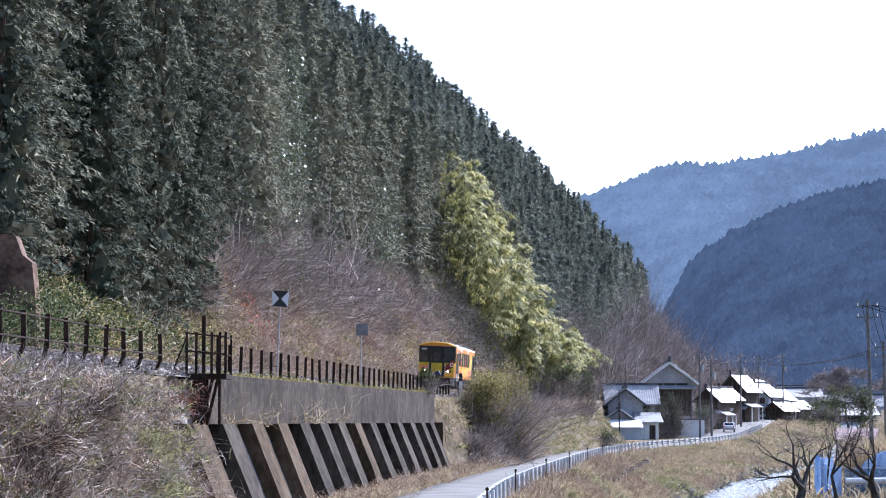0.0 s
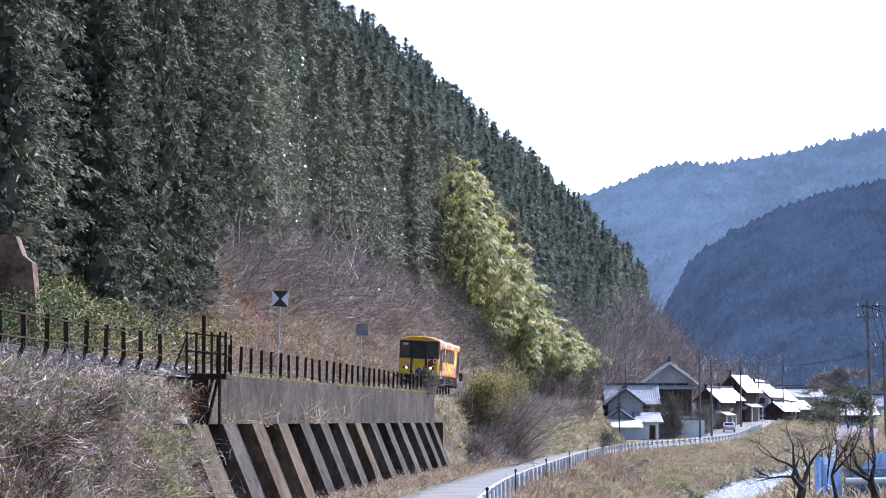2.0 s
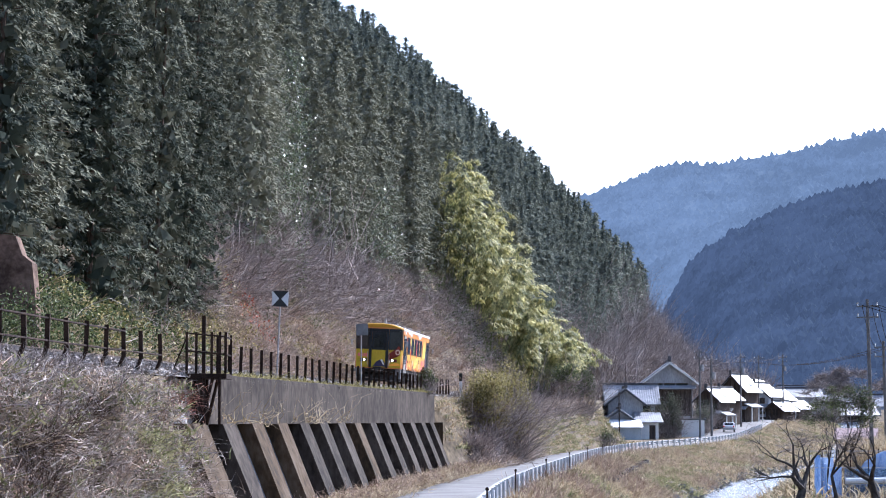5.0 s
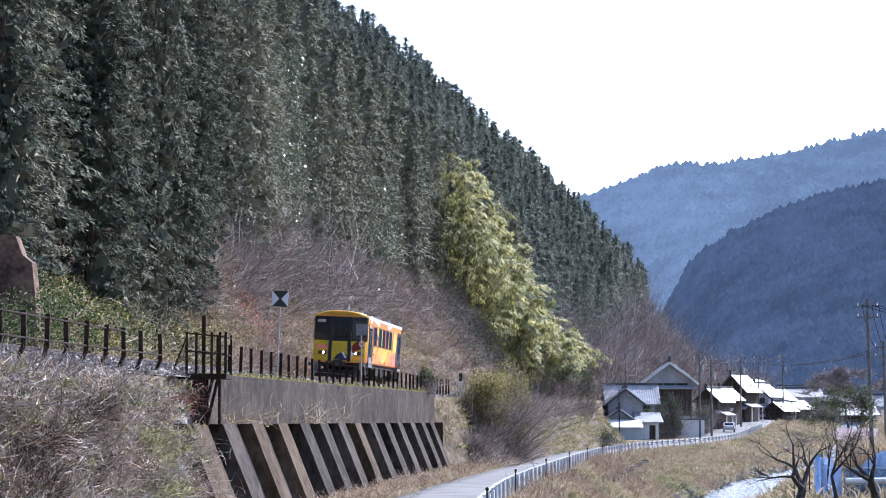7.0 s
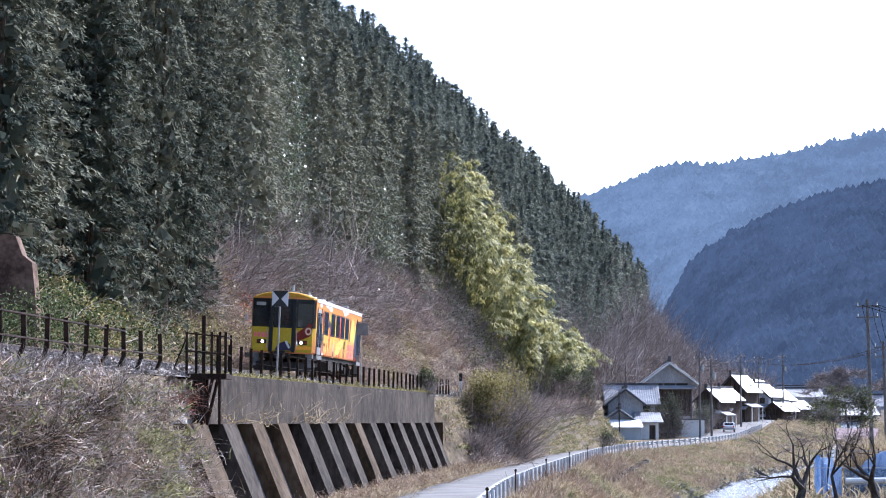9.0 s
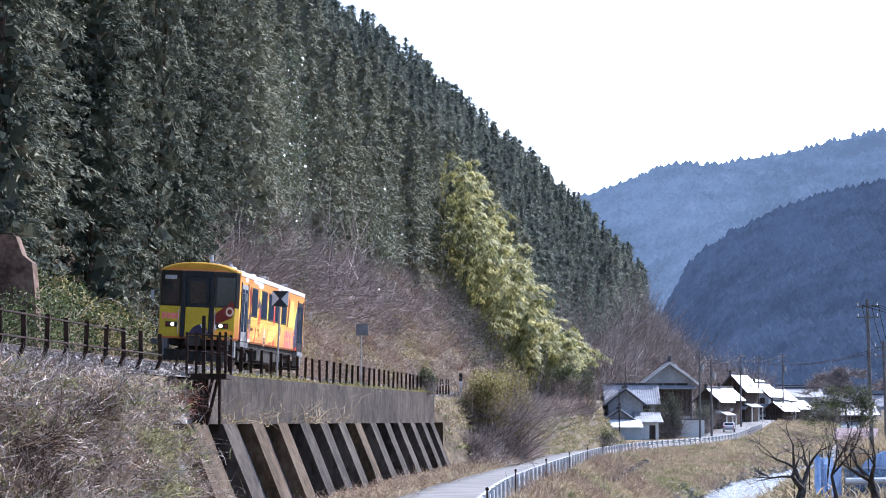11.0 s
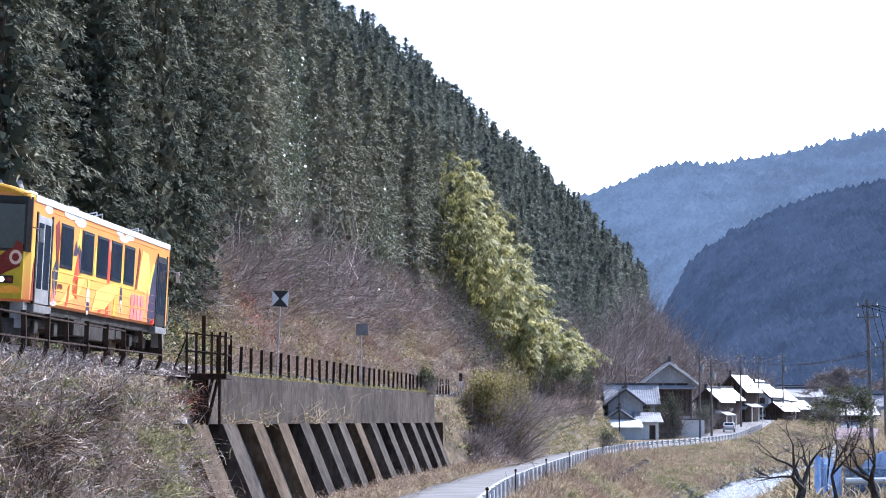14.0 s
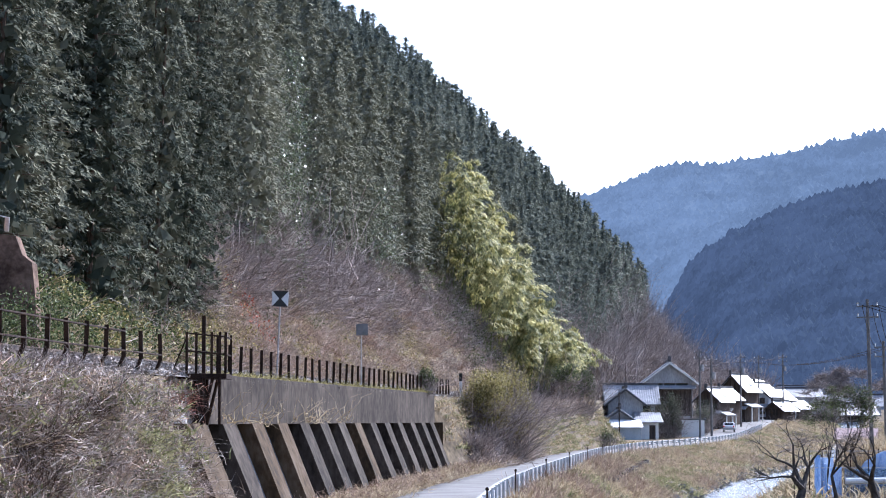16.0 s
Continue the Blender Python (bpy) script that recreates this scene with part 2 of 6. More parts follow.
def prism(bm, outline, y0, y1, axis="y"):
    """An outline of (u, w) drawn along an axis."""
    put = {"y": lambda u, w, k: (u, k, w), "x": lambda u, w, k: (k, u, w), "z": lambda u, w, k: (u, w, k)}[axis]
    A, B = [bm.verts.new(put(u, w, y0)) for u, w in outline], [bm.verts.new(put(u, w, y1)) for u, w in outline]
    n = len(outline)
    fs = [bm.faces.new((A[i], A[(i + 1) % n], B[(i + 1) % n], B[i])) for i in range(n)] + [bm.faces.new(A[::-1]), bm.faces.new(B)]
    bmesh.ops.recalc_face_normals(bm, faces=fs)
    return bm


rng = np.random.default_rng(7)


def quads_mesh(name, Q):
    """A mesh of loose four-cornered pieces, Q of shape (n, 4, 3)."""
    n = len(Q)
    me = bpy.data.meshes.new(name)
    me.vertices.add(n * 4), me.loops.add(n * 4), me.polygons.add(n)
    me.vertices.foreach_set("co", np.ascontiguousarray(Q, dtype=np.float32).ravel())
    me.loops.foreach_set("vertex_index", np.arange(n * 4, dtype=np.int32))
    me.polygons.foreach_set("loop_start", np.arange(0, n * 4, 4, dtype=np.int32))
    me.update(calc_edges=True)
    return me


def unit(v):
    return v / np.maximum(np.linalg.norm(v, axis=-1, keepdims=True), 1e-9)


def leaves(C, D, length, width, face=None):
    """Leaf blades: kites at centres C, along directions D, with random twist, or turned to face a way."""
    n = len(C)
    D = unit(D)
    S = unit(np.cross(D, rng.normal(size=(n, 3)) if face is None else unit(face) + rng.normal(size=(n, 3)) * 0.28))
    a, w = (np.asarray(length) * np.ones(n))[:, None], (np.asarray(width) * np.ones(n))[:, None]
    N = np.cross(D, S)
    return np.stack([C - D * a / 2, C + S * w / 2 + N * w * 0.2, C + D * a / 2 - N * w * 0.25, C - S * w / 2 + N * w * 0.2], 1)


def strips(P, width):
    """Thin bent strips along polylines P of shape (n, k, 3), tapering; returns quads."""
    n, k, _ = P.shape
    side = unit(np.cross(P[:, -1] - P[:, 0], rng.normal(size=(n, 3))))
    w = (np.asarray(width) * np.ones(n))[:, None]
    out = []
    for i in range(k - 1):
        w0, w1 = w * (1 - i / k), w * (1 - (i + 1) / k)
        out.append(np.stack([P[:, i] - side * w0, P[:, i] + side * w0, P[:, i + 1] + side * w1, P[:, i + 1] - side * w1], 1))
    return np.concatenate(out)


def stuff(name, Q, material, label, category):
    ob = new(name, quads_mesh(name, Q))
    ob.data.materials.append(material)
    return tagged(ob, label, category, kind="stuff")

# ---------- track ----------


def track_frame(y):
    """Place and heading of the track's centre at y: x, z, and the unit direction away from the camera."""
    d = Vector((track_x(y + 2) - track_x(y - 2), 4, 0)).normalized()
    return track_x(y), rail_z(y), d


def track_pose(y, off=0.0, up=0.0, lean=0.0):
    x, z, d = track_frame(y)
    yaw = math.degrees(math.atan2(-d.x, d.y))
    return pose(x + off * d.y, y - off * d.x, z + up, 0, lean, yaw)


def build_track():
    rows = []
    for y in np.arange(10, 204, 2.5):
        x, z, d = track_frame(y)
        rows.append([(x + o * d.y, y - o * d.x, z + h) for o, h in ((-2.5, -0.55), (-1.75, -0.2), (-1.3, -0.17), (0, -0.19), (1.3, -0.17), (1.75, -0.2), (2.55, -0.58))])
    bed = structure("trackbed", grid_mesh("trackbed", rows), M_BALLAST, "pale crushed-stone ballast bed of a single railway line", "track bed")
    n = 26000
    yy = 28 + rng.random(n) ** 1.6 * 150
    oo = rng.uniform(-1.2, 2.6, n)
    oo = np.where(rng.random(n) < 0.6, rng.uniform(1.2, 2.6, n), oo)
    hh = np.interp(oo, [-1.3, 1.3, 1.75, 2.55], [-0.17, -0.17, -0.2, -0.56]) + 0.01
    xs = np.array([track_x(y) for y in yy]) + oo
    zs = np.array([rail_z(y) for y in yy]) + hh
    C = np.stack([xs, yy, zs], 1)
    s = rng.uniform(0.03, 0.07, n)[:, None]
    A, B = unit(rng.normal(size=(n, 3))), unit(rng.normal(size=(n, 3)))
    Q1 = np.stack([C + A * s, C + B * s, C - A * s, C - B * s], 1)
    stuff("ballast_stones", Q1, M_BALLAST, "loose pale ballast stones along the track shoulder", "gravel")
    line_root = root("railway_track", pose(0, 0, 0), "single railway line with rusty rails on dark sleepers", "railway track")
    for side in (-0.56, 0.56):
        bm = bmesh.new()
        prev = None
        for y in np.arange(10, 204, 3.0):
            x, z, d = track_frame(y)
            ring = [bm.verts.new((x + (side + o) * d.y, y - (side + o) * d.x, z + h)) for o, h in ((-0.06, -0.15), (-0.02, -0.13), (-0.035, 0), (0.035, 0), (0.02, -0.13), (0.06, -0.15))]
            if prev:
                for i in range(5):
                    bm.faces.new((prev[i], prev[i + 1], ring[i + 1], ring[i]))
            prev = ring
        part("rail", bm, M_RAIL, line_root)
    bm = boxed(-1.0, 1.0, -0.1, 0.1, -0.28, -0.15, bevel=0.015)
    me = bpy.data.meshes.new("sleeper")
    bm.to_mesh(me), bm.free()
    y = 25.0
    while y < 200:
        shared("sleeper", me, M_SLEEPER, line_root, m=track_pose(y))
        y += 0.68


build_track()

# ---------- retaining wall ----------
WALL_Y0, WALL_Y1 = 63.4, 135.0


def wall_top(y):
    return rail_z(y) - 0.42


RIB_TOP, BATTER = 2.74, 0.40


def build_wall():
    """Upright parapet wall over a battered wall with deep recessed bays."""
    wall = root("retaining_wall", pose(0, 0, 0), "weathered concrete railway retaining wall with slanted buttress panels", "wall", kind="structure")
    y = WALL_Y0
    while y < WALL_Y1 - 0.1:                                   # upper wall in cast lengths
        y1 = min(y + 7.35, WALL_Y1)
        rows = []
        k = np.linspace(y + 0.008, y1 - 0.008, 9)
        bm = bmesh.new()
        prev = None
        for yy in k:
            e, zt = edge_x(yy), wall_top(yy)
            j = 0.012 * noise.noise((yy * 0.9, 0, 2))
            ring = [bm.verts.new(p) for p in ((e - 0.55, yy, RIB_TOP - 0.02), (e - 0.4, yy, zt), (e - 0.03, yy, zt + j), (e, yy, zt - 0.03 + j), (e + 0.02, yy, zt - 0.2), (e + 0.05, yy, RIB_TOP - 0.02))]
            if prev:
                for i in range(6):
                    bm.faces.new((prev[i], ring[i], ring[(i + 1) % 6], prev[(i + 1) % 6]))
            else:
                bm.faces.new(ring)
            prev = ring
        bm.faces.new(prev[::-1])
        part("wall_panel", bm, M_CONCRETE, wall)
        y = y1
    # recessed back wall
    rows = []
    for yy in np.arange(58.8, WALL_Y1 + 0.1, 2.54):
        e = edge_x(yy)
        rows.append([(e - 0.6, yy, wall_top(yy) - 0.1), (e - 0.5, yy, RIB_TOP + 0.3), (e - 0.42, yy, RIB_TOP - 0.02), (e - 0.42 + BATTER * (RIB_TOP + 0.4), yy, -0.4)])
    ob = new("wall_back", grid_mesh("wall_back", rows))
    ob.data.materials.append(M_CONCRETE_BACK)
    ob.parent = wall
    tagged(ob, "recessed back of the bays, lightened against their shade")
    # buttress panels
    centres = [61.6, 66.75, 71.9, 77.2, 82.5, 87.8, 93.2, 98.6, 104.3, 109.9, 115.7, 122.0, 127.9, 133.2]
    for i, yc in enumerate(centres):
        half = 1.08 if i else 1.5
        bm = bmesh.new()
        V = []
        for yy in np.linspace(yc - half, yc + half, 4):
            e = edge_x(yy) + 0.05
            row = []
            for z in (RIB_TOP, 1.8, 0.9, 0.0, -0.5):
                j = 0.03 * noise.noise((yy, z, i))
                row.append((bm.verts.new((e + BATTER * (RIB_TOP - z) + j, yy, z)), bm.verts.new((e - 0.6 + BATTER * (RIB_TOP - z), yy, z))))
            V.append(row)
        for a, b in zip(V, V[1:]):
            for r, s, u, v in zip(a, a[1:], b, b[1:]):
                bm.faces.new((r[0], u[0], v[0], s[0]))
            bm.faces.new((a[0][0], a[0][1], b[0][1], b[0][0]))
        for row, flip in ((V[0], 1), (V[-1], -1)):
            for r, s in zip(row, row[1:]):
                bm.faces.new((r[0], s[0], s[1], r[1])[::flip])
        bmesh.ops.bevel(bm, geom=[e for e in bm.edges if len(e.link_faces) == 2 and e.calc_face_angle(0) > 0.8], offset=0.035, segments=1, affect="EDGES")
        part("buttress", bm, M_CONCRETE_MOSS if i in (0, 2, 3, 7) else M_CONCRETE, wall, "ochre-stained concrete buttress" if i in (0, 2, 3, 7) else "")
    bm = bmesh.new()                                           # far end of the wall, turning back to the bank
    for z0, z1, o in ((0, RIB_TOP, 0.55), (RIB_TOP, 4.3, 0.0)):
        box(bm, edge_x(135) - 1.2, edge_x(135) + o, 135.02, 139, z0 - 0.3, z1, bevel=0.03)
    part("end_block", bm, M_CONCRETE_MOSS, wall)


build_wall()

# ---------- railcar ----------
M_WHITE = mat("white_paint", (0.62, 0.62, 0.60), (0.82, 0.82, 0.80), 1.2, rough=0.35, bump=0.03)
M_ROOF_W = mat("sooty_white_roof", (0.45, 0.45, 0.44), (0.80, 0.80, 0.79), 0.8, rough=0.5, bump=0.1)
M_BLACK = mat("black_paint", (0.006, 0.006, 0.007), (0.014, 0.014, 0.015), 2, rough=0.3, bump=0.03, spec=0.3)
M_FRAME = mat("dark_grey_door_paint", (0.018, 0.02, 0.021), (0.036, 0.039, 0.042), 2, rough=0.4, bump=0.05)
M_UNDER = mat("sooty_underframe", (0.015, 0.014, 0.013), (0.06, 0.055, 0.05), 2.5, rough=0.8)
M_GREY = mat("galvanised_grey", (0.26, 0.26, 0.26), (0.46, 0.46, 0.46), 3, rough=0.45, metal=0.4, bump=0.05)
M_STEP = mat("dull_step_grey", (0.10, 0.10, 0.10), (0.24, 0.24, 0.235), 3, rough=0.6, bump=0.1)
M_ALU = mat("brushed_aluminium", (0.45, 0.45, 0.45), (0.65, 0.65, 0.65), 3, rough=0.35, metal=0.8, bump=0.03)
M_ORANGE = mat("orange_paint", (0.80, 0.33, 0.04), (0.95, 0.45, 0.06), 1, rough=0.3, bump=0.02)
M_BROW = mat("dull_amber_paint", (0.50, 0.27, 0.03), (0.64, 0.37, 0.05), 1, rough=0.35, bump=0.02)
M_CREAM = mat("pale_yellow_paint", (0.72, 0.48, 0.10), (0.78, 0.55, 0.15), 1.5, rough=0.35, bump=0.02)
M_REDBROWN = mat("red_brown_paint", (0.14, 0.025, 0.02), (0.24, 0.05, 0.035), 2, rough=0.35, bump=0.02)
M_RED = mat("red_paint", (0.55, 0.05, 0.03), (0.75, 0.09, 0.05), 2, rough=0.35, bump=0.02)
M_NAVY = mat("dark_violet_paint", (0.03, 0.028, 0.055), (0.07, 0.06, 0.11), 2, rough=0.35, bump=0.02)
M_PINK = mat("pink_paint", (0.75, 0.16, 0.16), (0.88, 0.30, 0.25), 2, rough=0.35, bump=0.02)
M_LIME = mat("lime_paint", (0.50, 0.55, 0.08), (0.70, 0.72, 0.16), 2, rough=0.35, bump=0.02)
M_SKIN = mat("pale_peach_paint", (0.70, 0.48, 0.34), (0.82, 0.60, 0.45), 2, rough=0.35, bump=0.02)
M_GLASS = mat("dark_window_glass", (0.006, 0.008, 0.010), (0.022, 0.026, 0.030), 0.8, rough=0.06, bump=0.0, spec=0.5)
M_LAMP = mat("headlight_glow", (0.9, 0.85, 0.75), (1, 0.95, 0.85), 3, bump=0, glow=(1.0, 0.80, 0.58, 7.0))


def livery():
    """Yellow coachwork that shades into orange toward the eaves and the nose's lower edge."""
    m = mat("yellow_orange_livery", (0.90, 0.50, 0.02), (0.97, 0.60, 0.03), 0.9, rough=0.3, bump=0.02)
    N, Lk = m.node_tree.nodes, m.node_tree.links
    tc = N.new("ShaderNodeTexCoord")
    sep = N.new("ShaderNodeSeparateXYZ")
    Lk.new(tc.outputs["Object"], sep.inputs[0])
    nz = N.new("ShaderNodeTexNoise")
    nz.inputs["Scale"].default_value, nz.inputs["Detail"].default_value = 0.55, 2
    Lk.new(tc.outputs["Object"], nz.inputs["Vector"])
    ma = N.new("ShaderNodeMath")
    ma.operation = "MULTIPLY_ADD"
    ma.inputs[1].default_value = 1.3
    Lk.new(nz.outputs["Fac"], ma.inputs[0])
    Lk.new(sep.outputs["Z"], ma.inputs[2])
    mr = N.new("ShaderNodeMapRange")
    mr.inputs["From Min"].default_value, mr.inputs["From Max"].default_value = 1.3, 4.1
    Lk.new(ma.outputs[0], mr.inputs["Value"])
    r = N.new("ShaderNodeValToRGB")
    e = r.color_ramp.elements
    e[0].position, e[0].color = 0.05, (0.66, 0.23, 0.09, 1)
    e[1].position, e[1].color = 1.0, (0.68, 0.25, 0.07, 1)
    for pos, col in ((0.26, (0.70, 0.35, 0.09, 1)), (0.46, (0.70, 0.46, 0.08, 1)), (0.66, (0.71, 0.32, 0.07, 1))):
        e.new(pos).color = col
    Lk.new(mr.outputs[0], r.inputs["Fac"])
    Lk.new(r.outputs[0], N["Principled BSDF"].inputs["Base Color"])
    return m


M_LIVERY = livery()
M_FRONT = mat("yellow_front_paint", (0.47, 0.34, 0.03), (0.60, 0.44, 0.04), 0.8, rough=0.3, bump=0.02)
CAR_L, CAR_W, CAR_Z0, CAR_Z1 = 15.8, 1.36, 0.92, 3.28
PLAN = [(-CAR_W, 0.34), (-1.25, 0.12), (-0.56, 0.02), (0.56, 0.02), (1.25, 0.12), (CAR_W, 0.34), (CAR_W, CAR_L - 0.34), (1.28, CAR_L - 0.12),
        (0.56, CAR_L - 0.02), (-0.56, CAR_L - 0.02), (-1.28, CAR_L - 0.12), (-CAR_W, CAR_L - 0.34)]


def blob(pts, y=None, x=None, thick=0.004):
    """A flat painted shape, proud of the coachwork; pts are (u, z) on a front (y) or a side (x)."""
    bm = bmesh.new()
    vs = [bm.verts.new((u, y, z) if y is not None else (x, u, z)) for u, z in pts]
    bm.faces.new(vs)
    bmesh.ops.triangulate(bm, faces=bm.faces[:])
    r = bmesh.ops.extrude_face_region(bm, geom=bm.faces[:])
    d = Vector((0, -thick, 0)) if y is not None else Vector((thick * (1 if x > 0 else -1), 0, 0))
    bmesh.ops.translate(bm, verts=[v for v in r["geom"] if isinstance(v, bmesh.types.BMVert)], vec=d)
    bmesh.ops.recalc_face_normals(bm, faces=bm.faces[:])
    return bm


def oval(cu, cz, ru, rz, n=14, turn=0.0):
    return [(cu + ru * math.cos(a) * math.cos(turn) - rz * math.sin(a) * math.sin(turn), cz + ru * math.cos(a) * math.sin(turn) + rz * math.sin(a) * math.cos(turn))
            for a in (math.tau * i / n for i in range(n))]


def build_railcar():
    car = root("railcar", pose(0, 0, 0), "yellow and orange diesel railcar with painted figures, headlights lit", "train")
    bm = prism(bmesh.new(), PLAN, CAR_Z0, CAR_Z1, "z")
    bmesh.ops.bevel(bm, geom=[e for e in bm.edges if abs(e.verts[0].co.z - e.verts[1].co.z) < 0.01 and e.verts[0].co.z < 1], offset=0.05, segments=2, affect="EDGES")
    body = part("body", bm, M_LIVERY, car)
    # roof: arched loft over the plan
    bm = bmesh.new()
    rows = []
    for y, k in ((0.10, 0.86), (0.30, 0.97), (0.8, 1.0), (4, 1), (8, 1), (12, 1), (15.0, 1.0), (15.5, 0.97), (15.7, 0.86)):
        hgt = 0.29 * (0.55 if k < 0.9 else 0.85 if k < 1 else 1)
        rows.append([bm.verts.new((CAR_W * k * 1.01 * u, y, CAR_Z1 - 0.06 + hgt * (1 - abs(u) ** 2.6))) for u in np.linspace(-1, 1, 15)])
    for a, b in zip(rows, rows[1:]):
        for i in range(14):
            bm.faces.new((a[i], a[i + 1], b[i + 1], b[i]))
    for r in (rows[0], rows[-1][::-1]):
        bm.faces.new(r[::-1])
    part("roof", bm, M_ROOF_W, car, "white sooty arched roof", smooth=True)
    for sgn in (-1, 1):
        part("gutter", boxed(sgn * CAR_W - 0.015, sgn * CAR_W + 0.025, 0.42, CAR_L - 0.4, CAR_Z1 - 0.15, CAR_Z1 - 0.005, bevel=0.012), M_WHITE, car)
        for z in (1.08, 1.30, 1.52, 1.74, 3.02):
            part("body_rib", boxed(sgn * CAR_W - 0.01, sgn * CAR_W + 0.010, 2.2, 13.7, z - 0.012, z + 0.012, bevel=0.004), M_LIVERY, car)
    # orange brow over the front windows
    bm = bmesh.new()
    arch = [(-1.0, 3.15), (-1.0, 3.22)] + [(u, 3.25 + 0.26 * (1 - abs(u) ** 2.6)) for u in np.linspace(-0.98, 0.98, 17)] + [(1.0, 3.22), (1.0, 3.15)]
    rows = [[bm.verts.new((u * w, y0 + bow * abs(u) ** 2.2, z - dz * (z > 3.2))) for u, z in arch] for w, y0, bow, dz in ((1.29, -0.01, 0.12, 0.05), (1.33, 0.03, 0.15, 0.015), (1.375, 0.12, 0.2, 0.0), (1.375, 0.5, 0.0, -0.008))]
    n = len(arch)
    for a, b in zip(rows, rows[1:]):
        for i in range(n):
            bm.faces.new((a[i], a[(i + 1) % n], b[(i + 1) % n], b[i]))
    bm.faces.new(rows[0][::-1])
    bmesh.ops.recalc_face_normals(bm, faces=bm.faces[:])
    part("front_brow", bm, M_BROW, car, "orange brow arched over the windscreens")
    for y, z0, z1, x in ((2.6, 3.55, 3.68, 0.25), (5.1, 3.57, 3.70, 0.1), (6.4, 3.57, 3.66, 0.3), (9.5, 3.57, 3.70, 0.1), (12.0, 3.56, 3.68, 0.0)):
        part("roof_vent", boxed(x - 0.5, x + 0.5, y - 0.35, y + 0.35, z0 - 0.22, z1 - 0.15, bevel=0.03), M_ROOF_W, car)
    bm = bmesh.new()
    for y in (8.0, 8.6, 13.0, 13.5):
        rod(bm, (0.95, y, 3.36), (0.95, y, 3.54), 0.014), rod(bm, (0.5, y, 3.44), (0.95, y, 3.54), 0.014)
    part("roof_handrail", bm, M_ALU, car)
    bm = bmesh.new()
    rod(bm, (0.18, 1.2, 3.46), (0.18, 1.2, 3.84), 0.075, 0.06, 10)
    part("antenna", bm, M_GREY, car)
    for x in (0.35, 0.5, 0.95):
        part("horn", rod(bmesh.new(), (x, 0.85, 3.42), (x, 0.55, 3.54), 0.03, 0.06, 8), M_GREY, car)
    # both ends alike
    for end in (0, 1):
        f = Matrix.Identity(4) if not end else Matrix.Translation((0, CAR_L, 0)) @ pose(0, 0, 0, 0, 0, 180)

        def fp(name, bm, material, label="", parent=car, smooth=False):
            return part(name, bm, material, parent, label, smooth, m=f if parent is car else None)
        if not end:
            fp("front_panel", blob([(-1.27, 0.98), (-0.57, 0.98), (-0.57, 2.0), (-1.27, 2.0)], y=0.075, thick=0.05), M_FRONT)
            fp("front_panel", blob([(0.57, 0.98), (1.27, 0.98), (1.27, 2.0), (0.57, 2.0)], y=0.075, thick=0.05), M_FRONT)
        for s in (-1, 1):
            bm = bmesh.new()
            prism(bm, [(s * 0.57, 0.0), (s * 1.285, 0.095), (s * 1.36, 0.24), (s * 1.36, 0.28), (s * 0.57, 0.16)], 2.0, 3.20, "z")
            fp("windscreen_surround", bm, M_BLACK)
            bm = bmesh.new()
            prism(bm, [(s * 0.64, -0.012), (s * 1.24, 0.072), (s * 1.24, 0.10), (s * 0.64, 0.02)], 2.06, 2.92 if s < 0 else 3.02, "z")
            fp("windscreen", bm, M_GLASS, "dark curved windscreen")
            fp("headlight_housing", boxed(s * 0.87 - 0.2, s * 0.87 + 0.2, -0.015, 0.1, 1.30, 1.47, bevel=0.02), M_BLACK)
            bm = bmesh.new()
            rod(bm, (s * 0.82, -0.035, 1.385), (s * 0.82, 0.02, 1.385), 0.058, 0.058, 14)
            fp("headlight", bm, M_LAMP if not end else M_GLASS, "lit round headlight" if not end else "")
            bm = bmesh.new()
            rod(bm, (s * 1.0, -0.03, 1.385), (s * 1.0, 0.02, 1.385), 0.055, 0.055, 10)
            fp("tail_lamp", bm, M_REDBROWN)
            bm = bmesh.new()
            rod(bm, (s * 0.62, -0.07, 1.1), (s * 0.62, -0.07, 1.9), 0.014, sides=6)
            fp("handrail", bm, M_ALU)
            bm = bmesh.new()
            rod(bm, (s * 1.36, 0.35, 2.55), (s * 1.62, 0.22, 2.50), 0.014)
            box(bm, s * 1.60 - 0.05, s * 1.60 + 0.05, 0.19, 0.23, 2.22, 2.52, bevel=0.015)
            fp("wing_mirror", bm, M_GREY)
            if not end:
                fp("destination_sign", boxed(s * 0.95 - 0.2, s * 0.95 + 0.2, 0.0, 0.05, 2.90, 3.04, bevel=0.01) if s < 0 else boxed(0.62, 1.2, 0.02, 0.06, 3.04, 3.09), M_GREY if s < 0 else M_BLACK)
        d = fp("end_door", boxed(-0.40, 0.40, -0.02, 0.06, 0.98, 3.02, bevel=0.02), M_FRAME, "dark grey gangway door")
        for s in (-1, 1):
            fp("door_post", boxed(s * 0.485 - 0.075, s * 0.485 + 0.075, -0.07, 0.06, 0.96, 3.20, bevel=0.02), M_FRAME)
        fp("door_lintel", boxed(-0.41, 0.41, -0.05, 0.06, 3.02, 3.20, bevel=0.01), M_FRAME)
        fp("door_window", boxed(-0.27, 0.27, -0.032, -0.015, 2.12, 2.86, bevel=0.006), M_GLASS)
        fp("lower_door_panel", boxed(-0.395, 0.395, -0.026, -0.016, 1.0, 1.98), M_FRONT if not end else M_LIVERY)
        bm = bmesh.new()
        box(bm, -0.35, 0.35, -0.28, 0.02, 0.86, 0.93, bevel=0.01)
        fp("end_step", bm, M_UNDER)
        bm = bmesh.new()
